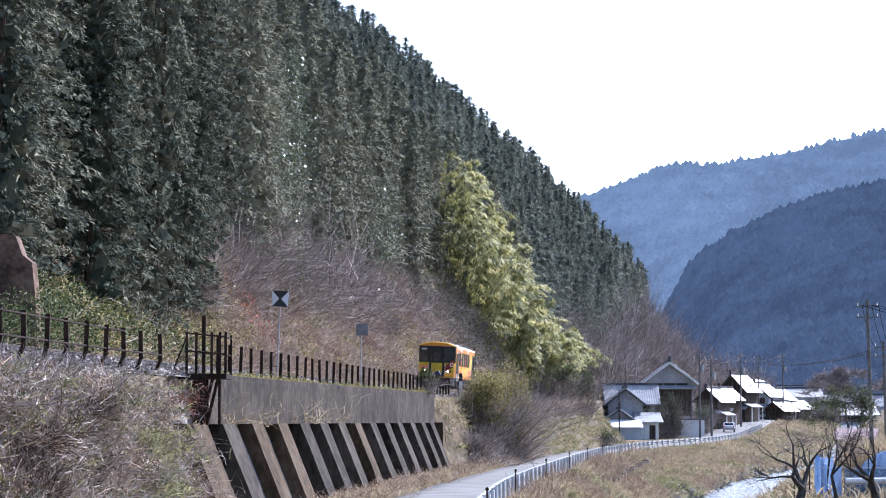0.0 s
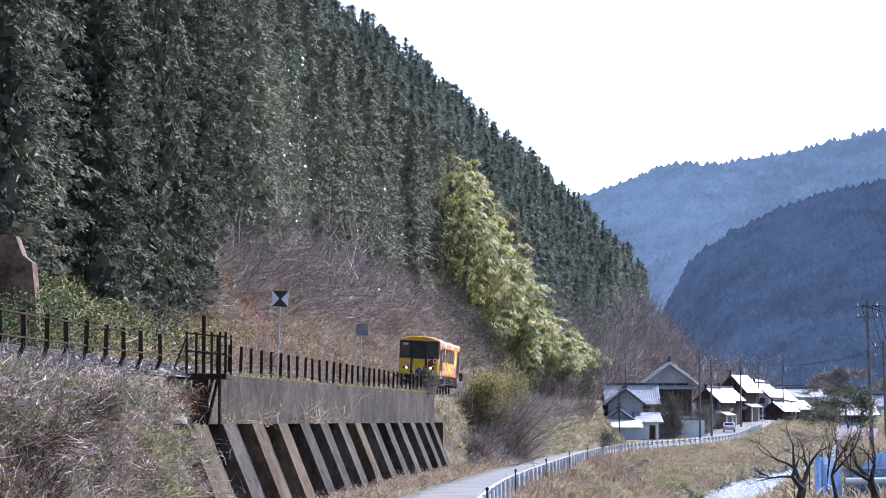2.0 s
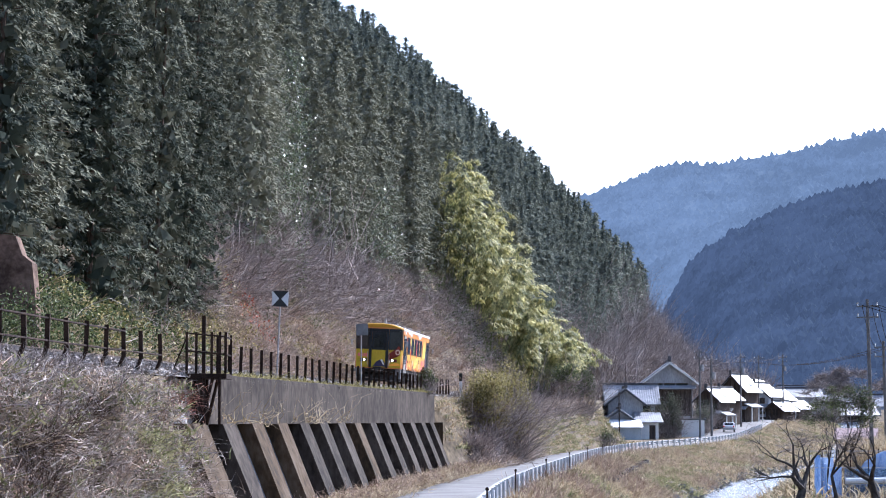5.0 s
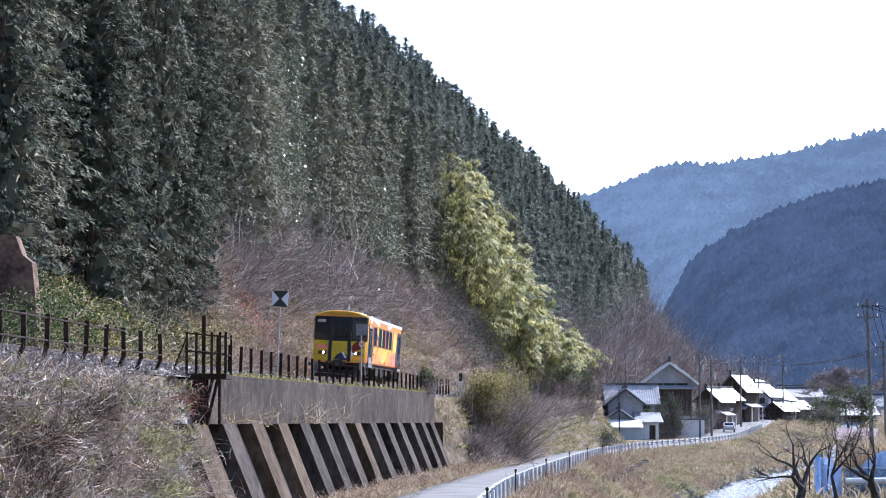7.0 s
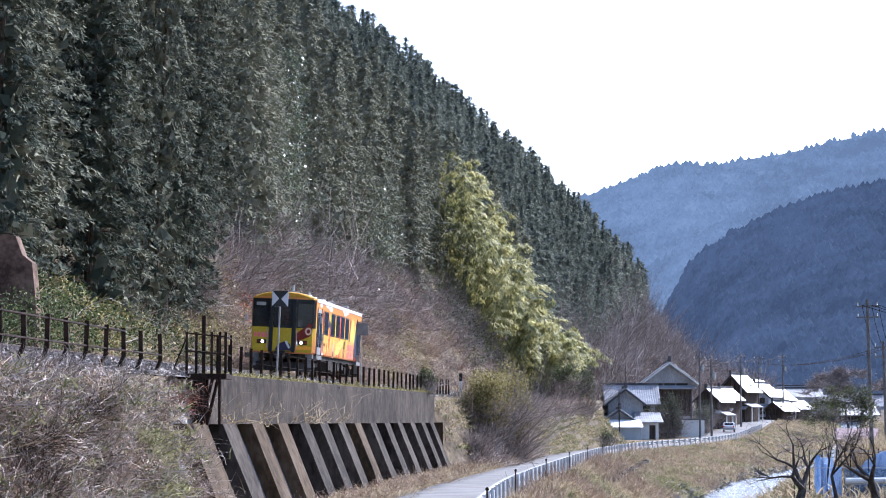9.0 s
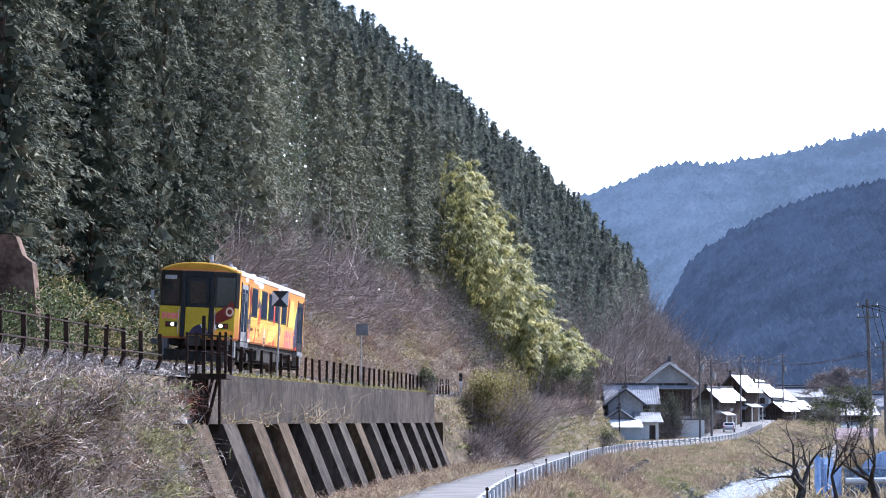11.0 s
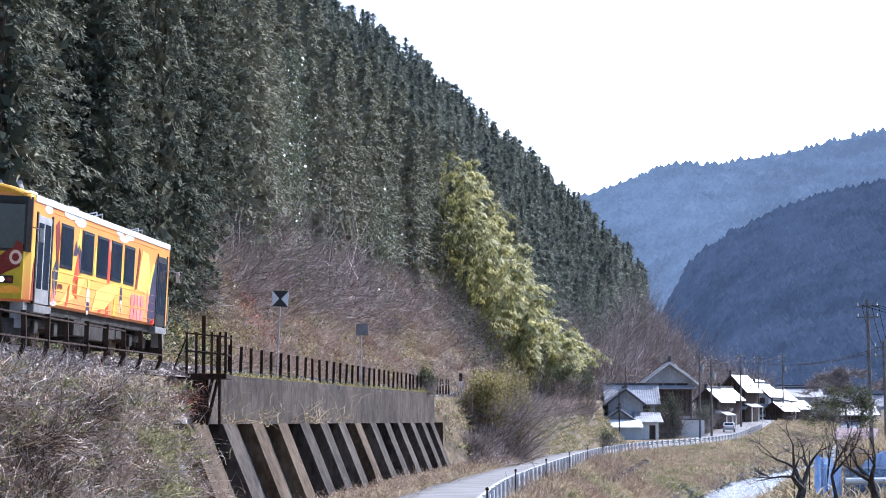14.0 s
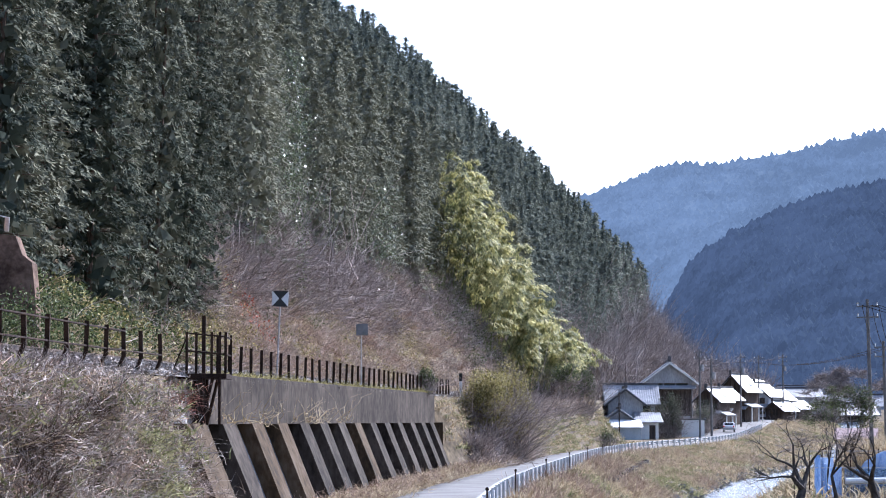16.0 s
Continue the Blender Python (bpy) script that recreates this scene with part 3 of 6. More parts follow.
        box(bm, -0.16, 0.16, -0.42, 0.3, 0.70, 0.98, bevel=0.03), box(bm, -0.22, 0.22, -0.52, -0.30, 0.66, 1.02, bevel=0.04)
        fp("coupler", bm, M_UNDER)
        bm = bmesh.new()
        prism(bm, [(-1.25, 0.25), (-0.6, -0.05), (0.6, -0.05), (1.25, 0.25), (1.2, 0.31), (0.6, 0.02), (-0.6, 0.02), (-1.2, 0.31)], 0.18, 0.56, "z")
        fp("rail_guard", bm, M_UNDER, "black rail guard")
        for s in (-1, 1):
            fp("guard_step", boxed(s * 1.13 - 0.15, s * 1.13 + 0.15, 0.18, 0.5, 0.35, 0.93, bevel=0.02), M_STEP, "dull grey corner step")
    # doors and windows of the sides
    for s in (-1, 1):
        X = s * CAR_W
        for y0, y1 in ((0.62, 2.05), (13.8, 15.2)):
            dr = part("side_door", boxed(X - 0.03, X + 0.012, y0 + 0.1, y1 - 0.1, 0.93, 2.86, bevel=0.006), M_ALU if y0 < 5 else M_FRAME, car, "sliding passenger door")
            part("door_frame", boxed(X - 0.03, X + 0.024, y0, y0 + 0.1, 0.84, 2.92), M_BLACK, car)
            part("door_frame", boxed(X - 0.03, X + 0.024, y1 - 0.1, y1, 0.84, 2.92), M_BLACK, car)
            part("door_pane", boxed(X - 0.01, X + 0.02, (y0 + y1) / 2 + 0.02, y1 - 0.2, 1.25, 2.7, bevel=0.004), M_GLASS, dr)
            part("door_pane", boxed(X - 0.01, X + 0.02, y0 + 0.2, (y0 + y1) / 2 - 0.1, 1.25, 2.7, bevel=0.004), M_GLASS, dr)
            part("door_step", boxed(X - 0.3, X + 0.05, y0 - 0.05, y1 + 0.05, 0.72, 0.90, bevel=0.02), M_STEP, car)
            bm = bmesh.new()
            rod(bm, (X + s * 0.06, y1 + 0.14, 1.1), (X + s * 0.06, y1 + 0.14, 1.8), 0.014)
            part("grab_rail", bm, M_ALU, car)
        for y0, y1 in ((2.84, 4.02), (4.90, 6.10), (6.50, 7.70), (8.06, 9.28), (9.60, 10.82)):
            w = part("window", boxed(X - 0.03, X + 0.014, y0, y1, 1.84, 2.86, bevel=0.008), M_BLACK, car)
            part("pane", boxed(X - 0.02, X + 0.020, y0 + 0.06, y1 - 0.06, 1.90, 2.80, bevel=0.004), M_GLASS, w)
    # painted shapes on the front and on the side by the river
    F = -0.034
    art = [([(0.57, 1.36), (0.72, 1.42), (0.86, 1.52), (1.04, 1.60), (1.20, 1.68), (1.25, 1.95), (1.24, 2.16), (1.12, 2.24), (1.02, 2.06), (0.88, 2.0), (0.70, 1.86), (0.57, 1.74)], M_REDBROWN, 0.018),
           (oval(1.10, 1.87, 0.14, 0.16), M_SKIN, 0.013), (oval(1.10, 1.87, 0.08, 0.09), M_REDBROWN, 0.008),
           ([(0.62, 1.08), (1.24, 1.10), (1.24, 1.22), (1.0, 1.27), (0.8, 1.2), (0.62, 1.26)], M_ORANGE, 0.018),
           ([(0.60, 1.40), (0.78, 1.50), (0.70, 1.28), (0.60, 1.22)], M_WHITE, 0.016),
           ([(-0.30, 1.05), (0.42, 1.03), (0.36, 1.30), (0.20, 1.42), (0.05, 1.40), (-0.12, 1.30)], M_NAVY, -0.002),
           
           ([(0.12, 1.40), (0.30, 1.12), (0.36, 1.16), (0.22, 1.45)], M_WHITE, -0.006)]
    for pts, m, d in art:
        part("painted_shape", blob(pts, y=F + d + (0.03 if abs(sum(u for u, _ in pts) / len(pts)) > 0.55 else 0)), m, car)
    for i, u in enumerate((-1.14, -0.98, -0.82, -0.68)):
        part("lettering_bar", blob([(u - 0.06, 1.56), (u + 0.06, 1.58), (u + 0.06, 1.78), (u - 0.06, 1.76)], y=0.02), M_PINK, car)
    sx = CAR_W
    side_art = [([(2.30, 2.75), (2.60, 2.9), (2.78, 2.5), (2.70, 2.0), (2.55, 1.9), (2.42, 2.3)], M_REDBROWN), ([(4.05, 1.35), (4.35, 1.9), (4.60, 2.35), (4.72, 1.85), (4.62, 1.2), (4.3, 1.25)], M_RED),
                ([(4.10, 2.20), (4.30, 2.55), (4.55, 2.3), (4.85, 1.75), (4.88, 2.3), (4.60, 2.5), (4.4, 2.2)], M_NAVY), ([(3.5, 0.95), (3.75, 1.45), (3.9, 1.5), (3.8, 1.1), (3.6, 0.95)], M_RED),
                (oval(5.75, 1.25, 0.18, 0.38), M_SKIN), ([(5.6, 0.98), (5.95, 0.98), (5.9, 1.18), (5.65, 1.2)], M_NAVY), (oval(5.75, 1.62, 0.12, 0.12), M_LIME),
                ([(7.72, 0.95), (8.02, 0.95), (8.02, 1.95), (7.95, 2.85), (7.74, 2.85), (7.72, 1.9)], M_RED), (oval(7.87, 1.35, 0.08, 0.06), M_WHITE), (oval(7.87, 2.7, 0.08, 0.12), M_PINK),
                (oval(9.4, 1.52, 0.14, 0.26), M_NAVY), ([(9.25, 0.98), (9.4, 1.3), (9.55, 1.0), (9.5, 1.4), (9.3, 1.4)], M_SKIN),
                ([(11.0, 1.75), (11.2, 2.3), (11.35, 2.9), (11.6, 2.75), (11.45, 2.4), (11.25, 1.8)], M_REDBROWN), ([(11.1, 2.0), (11.25, 2.4), (11.35, 2.2), (11.2, 1.8)], M_NAVY),
                ([(12.55, 1.9), (12.9, 2.1), (13.1, 2.45), (13.3, 2.6), (13.6, 2.5), (13.5, 2.0), (13.2, 1.8), (12.8, 1.7)], M_LIME), ([(12.8, 1.15), (13.0, 1.9), (13.2, 2.2), (13.7, 2.85), (13.78, 2.3), (13.75, 1.1), (13.4, 0.96), (12.9, 0.96)], M_NAVY),
                ([(12.6, 1.3), (12.62, 1.9), (12.75, 2.0), (12.85, 1.6), (12.78, 1.2)], M_PINK), (oval(13.3, 1.3, 0.09, 0.18), M_GREY), ([(12.95, 0.95), (13.7, 0.95), (13.75, 1.12), (13.2, 1.05)], M_RED)]
    side_art = [([(2.15, 1.0), (2.9, 0.98), (4.2, 1.6), (5.4, 1.75), (4.8, 1.3), (3.2, 1.02)], M_CREAM), ([(6.2, 1.0), (7.6, 1.1), (9.3, 1.72), (7.9, 1.74), (6.6, 1.5)], M_CREAM),
                ([(11.3, 1.8), (12.4, 1.75), (12.9, 2.2), (12.6, 2.8), (11.8, 2.85), (11.5, 2.3)], M_CREAM), ([(12.0, 2.1), (12.5, 2.0), (12.75, 2.5), (12.45, 2.75), (12.1, 2.5)], M_LIME),
                ([(2.2, 1.7), (2.5, 2.0), (2.62, 2.5), (2.75, 1.8), (2.6, 1.2), (2.35, 1.1)], M_NAVY), ([(2.15, 1.0), (2.4, 1.5), (2.6, 1.1), (2.5, 0.95)], M_PINK),
                ([(0.42, 0.98), (0.50, 1.75), (0.58, 1.9), (0.60, 0.98)], M_REDBROWN), ([(4.45, 2.5), (4.62, 2.9), (4.8, 2.7), (4.7, 2.3)], M_LIME),
                ([(6.2, 1.9), (6.3, 2.6), (6.42, 2.5), (6.36, 1.86)], M_LIME), ([(6.9, 0.98), (7.0, 1.35), (7.15, 1.5), (7.2, 1.0)], M_RED),
                ([(8.5, 0.98), (8.6, 1.4), (8.75, 1.45), (8.85, 0.98)], M_ORANGE)] + side_art
    for i, (pts, m) in enumerate(side_art):
        part("painted_shape", blob(pts, x=sx + 0.003 + 0.0015 * (i % 3)), m, car)
    for u, z, ru, rz in ((3.7, 3.10, 0.7, 0.10), (4.6, 3.02, 0.6, 0.12), (4.3, 3.16, 0.5, 0.07), (9.4, 2.98, 0.55, 0.08), (10.1, 3.08, 0.5, 0.09), (8.9, 3.1, 0.4, 0.07), (2.4, 1.0, 0.3, 0.06), (1.6, 3.05, 0.35, 0.09)):
        part("painted_cloud", blob(oval(u, z, ru, rz, 12), x=sx + 0.006), M_WHITE, car)
    for r in range(2):
        for c in range(4):
            u, z = 10.75 + c * 0.42, 1.48 - r * 0.36 + 0.02 * (c % 2)
            part("lettering_bar", blob([(u - 0.17, z - 0.15), (u + 0.17, z - 0.13), (u + 0.16, z + 0.15), (u - 0.16, z + 0.14)], x=sx + 0.007), M_PINK, car)
    for u in (2.75, 2.98):
        part("number_bar", blob([(u, 1.36), (u + 0.18, 1.36), (u + 0.18, 1.46), (u, 1.46)], x=sx + 0.012), M_REDBROWN, car)
    # underframe
    part("underframe", boxed(-1.25, 1.25, 0.35, CAR_L - 0.35, 0.72, 0.93, bevel=0.02), M_UNDER, car)
    for y0, y1, z0, x0, x1 in ((5.0, 6.4, 0.35, 0.3, 1.25), (6.6, 8.3, 0.30, -1.2, 1.2), (8.5, 9.6, 0.38, 0.4, 1.22), (9.8, 10.7, 0.42, -1.2, 1.2), (5.2, 6.2, 0.4, -1.2, -0.4)):
        part("equipment_box", boxed(x0, x1, y0, y1, z0, 0.74, bevel=0.03), M_UNDER, car)
    wheels = []
    for yb in (2.9, 12.9):
        bg = part("bogie_frame", boxed(-0.9, 0.9, yb - 0.35, yb + 0.35, 0.45, 0.72, bevel=0.03), M_UNDER, car)
        for s in (-1, 1):
            part("side_frame", boxed(s * 0.95 - 0.08, s * 0.95 + 0.08, yb - 1.35, yb + 1.35, 0.42, 0.62, bevel=0.03), M_UNDER, bg)
            part("air_spring", rod(bmesh.new(), (s * 0.95, yb, 0.6), (s * 0.95, yb, 0.86), 0.24, 0.24, 12), M_UNDER, bg)
            for dy in (-0.9, 0.9):
                part("axle_box", boxed(s * 1.0 - 0.12, s * 1.0 + 0.12, yb + dy - 0.17, yb + dy + 0.17, 0.28, 0.58, bevel=0.03), M_UNDER, bg)
        for dy in (-0.9, 0.9):
            bm = bmesh.new()
            rod(bm, (-0.85, 0, 0), (0.85, 0, 0), 0.07, 0.07, 8)
            for s in (-1, 1):
                rod(bm, (s * 0.50, 0, 0), (s * 0.63, 0, 0), 0.43, 0.42, 20), rod(bm, (s * 0.49, 0, 0), (s * 0.515, 0, 0), 0.455, 0.455, 20)
                box(bm, s * 0.63, s * 0.645, -0.05, 0.05, 0.12, 0.36)
            wheels.append(part("wheelset", bm, M_RAIL, car, m=pose(0, yb + dy, 0.43)))
    return car, wheels


railcar, wheelsets = build_railcar()

# front of the railcar along the valley, second by second
RUN = [(0, 163.2), (1, 157.2), (2, 150.6), (3, 143.4), (4, 135.8), (5, 128.1), (6, 120.1), (7, 111.7), (8, 102.9), (9, 93.8), (10, 84.5), (11, 75.1), (12, 65.9), (13, 57.0), (14, 48.1), (15, 38.9), (16, 29.7)]


def run_y(t):
    return float(np.interp(t, [a for a, _ in RUN], [b for _, b in RUN]))


def railcar_pose(t):
    y = run_y(t)
    a, b = Vector((track_x(y + 2.9), y + 2.9)), Vector((track_x(y + 12.9), y + 12.9))
    d = (b - a).normalized()
    yaw = math.degrees(math.atan2(-d.x, d.y))
    f = a - d * 2.9
    rise = math.degrees(math.atan2(rail_z(y + 12.9) - rail_z(y + 2.9), 10))
    return pose(f.x, f.y, rail_z(y), rise, 2.6, yaw)


def motions():
    walk(railcar, [(t, railcar_pose(t)) for t in np.arange(0, 16.01, 0.5)])
    for w in wheelsets:
        c = w.matrix_basis.translation.copy()
        walk(w, [(k / 15, pose(*c, math.degrees((run_y(0) - run_y(k / 15)) / 0.43), 0, 0)) for k in range(241)])

# ---------- cypress forest ----------


def crown_quads(h, r, branches, sprays, per, leaf, point=0.45, core=True):
    """Foliage of one cypress: drooping branches hung with flat sprays round a dense, uneven core."""
    b = branches
    t = ((np.arange(b) + rng.random(b)) / b) ** 0.9
    z = h * (0.03 + 0.95 * t)
    env = lambda u: r * np.clip((1 - u) ** point * 1.1, 0.05, 1)
    L = env(t) * rng.uniform(0.72, 1.22, b)
    a = np.arange(b) * 2.399 + rng.normal(size=b) * 0.5
    k = np.tile(0.42 + 0.58 * rng.random(sprays) ** 0.7, b).reshape(b, sprays)
    side = rng.normal(size=(b, sprays)) * 0.22 * L[:, None]
    ca, sa = np.cos(a)[:, None], np.sin(a)[:, None]
    R0 = L[:, None] * k
    S = np.stack([R0 * ca - side * sa, R0 * sa + side * ca, z[:, None] + 0.12 * R0 - 0.34 * R0 * k - 0.1 * rng.random((b, sprays))], -1).reshape(-1, 3)
    out = np.repeat(np.stack([np.cos(a), np.sin(a), np.full(b, -0.75)], 1), sprays, 0) + rng.normal(size=(b * sprays, 3)) * 0.3
    m = len(S)
    fan = np.repeat(unit(out), per, 0) + rng.normal(size=(m * per, 3)) * 0.38
    C = np.repeat(S, per, 0) + unit(fan) * leaf * rng.uniform(0.0, 0.9, m * per)[:, None] + rng.normal(size=(m * per, 3)) * leaf * 0.28
    face = np.repeat(np.repeat(np.stack([np.cos(a) * 0.8, np.sin(a) * 0.8, np.full(b, 0.7)], 1), sprays, 0) + rng.normal(size=(m, 3)) * 0.45, per, 0)
    Q = leaves(C, fan, leaf * rng.uniform(0.7, 1.5, m * per), leaf * rng.uniform(0.26, 0.52, m * per), face)
    if not core:
        return Q
    n = branches * 4                                  # dense inner foliage
    u = rng.random(n)
    rad, ang = env(u) * rng.uniform(0.1, 0.5, n), rng.random(n) * math.tau
    K = np.stack([rad * np.cos(ang), rad * np.sin(ang), h * (0.03 + 0.94 * u)], 1)
    size = np.maximum(leaf * 1.2, env(u) * 0.34)
    return np.concatenate([Q, leaves(K, rng.normal(size=(n, 3)) + np.array([0, 0, -0.8]), size * rng.uniform(0.8, 1.4, n), size * rng.uniform(0.5, 0.9, n))])


def make_tree(h, r):
    t = root("cypress_tree", pose(0, 0, -50), "tall dark green cypress on the steep slope", "tree", "plantation cypresses")
    bm = bmesh.new()
    rod(bm, (0, 0, -1.0), (0, 0, h * 0.55), 0.13, 0.08, 8), rod(bm, (0, 0, h * 0.55), (0, 0, h * 0.97), 0.08, 0.015, 6)
    for i in range(14):
        a, z = i * 2.4, h * (0.12 + 0.05 * i)
        rod(bm, (0, 0, z), (1.2 * math.cos(a), 1.2 * math.sin(a), z - 0.1), 0.03, 0.012, 4)
    part("trunk", bm, M_BARK, t)
    shared("crown", quads_mesh("crown", crown_quads(h, r, 120, 9, 10, 0.215, 0.36)), M_HINOKI, t)
    return t


def in_view(x, y, z, h):
    """Whether a tree can stand in the valley's open view from the eye, with a margin."""
    return y > 20 and x / y > -0.225 and (z - 2.8) / y < 0.205 and x / y < 0.23


BRUSH_Y = [60, 84, 92, 104, 109, 113, 117, 128, 150, 185, 215, 240, 260, 300, 340]     # depth of the open brushy slope above the line
BRUSH_D = [2.4, 2.4, 2.6, 2.8, 3.4, 5.2, 6.2, 7.0, 7.6, 11.0, 11.0, 10.0, 6, 3.0, 3.0]
brush_d = lambda y: float(np.interp(y, BRUSH_Y, BRUSH_D))


def build_forest():
    kinds = [make_tree(h, r) for h, r in ((20.5, 1.95), (19.0, 1.75), (22, 2.15), (18, 1.7), (21, 1.9))]
    mid = [crown_quads(16.0 + k, 2.0, 80, 7, 6, 0.29, 0.5) for k in range(5)]
    far = [crown_quads(15.0 + k, 2.1, 60, 6, 4, 0.38, 0.62) for k in range(5)]
    vfar = [crown_quads(14.5 + k, 2.3, 44, 5, 3, 0.5, 0.72) for k in range(5)]
    mid_q, far_q = [], []
    near = 0
    y = 62.0
    R = random.Random(5)
    while y < 625:
        gap = 3.7 if y < 140 else 3.0 if y < 300 else 3.4
        d = brush_d(y) + R.random() * 1.5
        while d < 110:
            yy, dd = y + R.uniform(-1.1, 1.1), d + R.uniform(-0.9, 0.9)
            x = track_x(yy) - 3.2 - dd
            z = rail_z(yy) - 0.35 + hill_h(dd, x, yy)
            d += gap
            if not in_view(x, yy, z, 16):
                continue
            if 225 < yy < 282 and dd < 13 - abs(yy - 258) * 0.12:
                continue
            if yy > 395 and dd < 5 + 0.055 * (yy - 395):
                continue
            s, turn = R.uniform(0.72, 1.15), R.uniform(0, 360)
            if yy < 142 and near < 300:
                near += 1
                copy_thing(kinds[near % 5], pose(x, yy, z - 0.2, R.uniform(-2, 2), R.uniform(-2, 2), turn) @ Matrix.Diagonal((s, s, 1, 1)))
            else:
                Q = (mid if yy < 195 else far if yy < 300 else vfar)[R.randrange(5)]
                c, sn = math.cos(turn), math.sin(turn)
                rot = np.array([[c, -sn, 0], [sn, c, 0], [0, 0, 1.0]]) * s
                (mid_q if yy < 300 else far_q).append(Q @ rot.T + np.array([x, yy, z - 0.3]))
        y += gap
    for k in kinds:
        for o in (*k.children_recursive, k):
            bpy.data.objects.remove(o)
    stuff("forest", np.concatenate(mid_q), M_HINOKI, "dense dark green cypress plantation on the mountainside", "forest")
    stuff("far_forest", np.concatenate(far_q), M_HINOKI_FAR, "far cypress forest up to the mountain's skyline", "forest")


build_forest()

# ---------- fence, refuge platform and signs along the line ----------
M_SIGN_GREY = mat("sign_grey", (0.13, 0.135, 0.14), (0.21, 0.215, 0.22), 3, rough=0.5, bump=0.03)
M_RAIL_GREY = mat("weathered_galvanised_beam", (0.17, 0.175, 0.18), (0.30, 0.305, 0.31), 2, rough=0.55, bump=0.05)
M_BROWN_WALL = mat("brown_stained_wall", (0.06, 0.038, 0.028), (0.20, 0.135, 0.10), 1.2, fine=6, bump=0.6)
M_SIGN_WHITE = mat("weathered_sign_white", (0.48, 0.48, 0.47), (0.66, 0.66, 0.65), 3, rough=0.5, bump=0.03)


def build_fences():
    fence = root("wall_fence", pose(0, 0, 0), "rusty iron post fence along the retaining wall's top", "fence")
    me = bpy.data.meshes.new("post")
    bm = bmesh.new()
    box(bm, -0.05, 0.05, -0.008, 0.008, -0.05, 0.92), box(bm, 0.034, 0.05, -0.05, 0.0, -0.05, 0.92)
    bm.to_mesh(me), bm.free()
    R = random.Random(2)
    y = 67.6
    while y < 148:
        if not 129.5 < y < 137.5:
            shared("post", me, M_RUST, fence, m=pose(edge_x(y) - 0.12, y, wall_top(y), R.uniform(-2, 2), R.uniform(-1.5, 2.5), R.uniform(-8, 8)))
        y += 2.02
    for z in (0.86, 0.45):
        bm = bmesh.new()
        tube(bm, [(edge_x(a) - 0.12, a, wall_top(a) + z) for a in np.arange(67.6, 128.3, 4.04)], 0.006, 4)
        part("wire", bm, M_RUST, fence)
    old = root("line_fence", pose(0, 0, 0), "older rusty fence with kinked posts and two rails", "fence")
    me = bpy.data.meshes.new("kinked_post")
    bm = bmesh.new()
    box(bm, -0.05, 0.05, -0.03, 0.03, 0.28, 0.98)
    rod(bm, (-0.18, 0, -0.1), (0, 0, 0.32), 0.05, 0.05, 5)
    bm.to_mesh(me), bm.free()
    ys = [37.8, 39.7, 41.6, 43.5, 45.4, 47.2, 49.0, 51.0, 53.0, 55.0, 57.4]
    for y in ys:
        shared("kinked_post", me, M_RUST, old, m=pose(edge_x(y) - 0.12, y, wall_top(y) - 0.08, R.uniform(-3, 3), R.uniform(-2, 2), R.uniform(-10, 10)))
    for z in (0.88, 0.42):
        for a, b in zip(ys, ys[1:]):
            if b > 54 and z > 0.5:
                continue
            part("rail_bar", rod(bmesh.new(), (edge_x(a) - 0.1, a, wall_top(a) + z - 0.06), (edge_x(b) - 0.1, b, wall_top(b) + z - 0.06), 0.024, sides=5), M_RUST, old)
    # refuge platform cantilevered off the wall
    x0, x1, y0, y1, z = -6.98, -5.92, 60.9, 62.5, 4.10
    ref = root("refuge_platform", pose(0, 0, 0), "rusty steel refuge platform with railings bracketed off the wall", "platform")
    part("deck", boxed(x0 - 0.3, x1 + 0.03, y0, y1, z - 0.14, z, bevel=0.01), M_RUST, ref)
    for x in (x0, x0 + 0.26, x0 + 0.68, x0 + 0.9, x1):
        part("railing_post", boxed(x - 0.035, x + 0.035, y0, y0 + 0.05, z, z + 1.13), M_RUST, ref)
        if x > x0 + 0.5:
            part("railing_post", boxed(x - 0.03, x + 0.03, y1 - 0.05, y1, z, z + 1.1), M_RUST, ref)
    part("tall_post", boxed(x0 + 0.40, x0 + 0.50, y0 + 0.1, y0 + 0.2, z - 0.3, z + 1.58), M_RUST, ref)
    for zz in (1.10, 0.62):
        part("handrail", rod(bmesh.new(), (x0, y0 + 0.02, z + zz), (x1, y0 + 0.02, z + zz - 0.1), 0.025, sides=5), M_RUST, ref)
        part("handrail", rod(bmesh.new(), (x1, y0 + 0.02, z + zz - 0.1), (x1, y1, z + zz - 0.1), 0.025, sides=5), M_RUST, ref)
    part("brace", rod(bmesh.new(), (x0, y0 + 0.02, z + 1.0), (x0 - 0.4, y0 + 0.1, z + 0.02), 0.02, sides=5), M_RUST, ref)
    for y in (y0 + 0.1, y1 - 0.1):
        part("bracket", rod(bmesh.new(), (x1 - 0.35, y, z - 0.1), (x0 + 0.42, y, 2.75), 0.045, sides=5), M_RUST, ref)
        part("bracket", rod(bmesh.new(), (x0 + 0.4, y, z - 0.1), (x0 + 0.42, y, 2.7), 0.05, sides=5), M_RUST, ref)
        part("bracket", rod(bmesh.new(), (x0 + 0.05, y, z - 0.1), (x0 + 0.35, y, 2.75), 0.05, sides=5), M_RUST, ref)
    part("down_pipe", rod(bmesh.new(), (x1 - 0.15, y0 - 0.02, z - 0.1), (x1 - 0.15, y0 - 0.02, 2.72), 0.045, sides=6), M_RUST, ref)


build_fences()


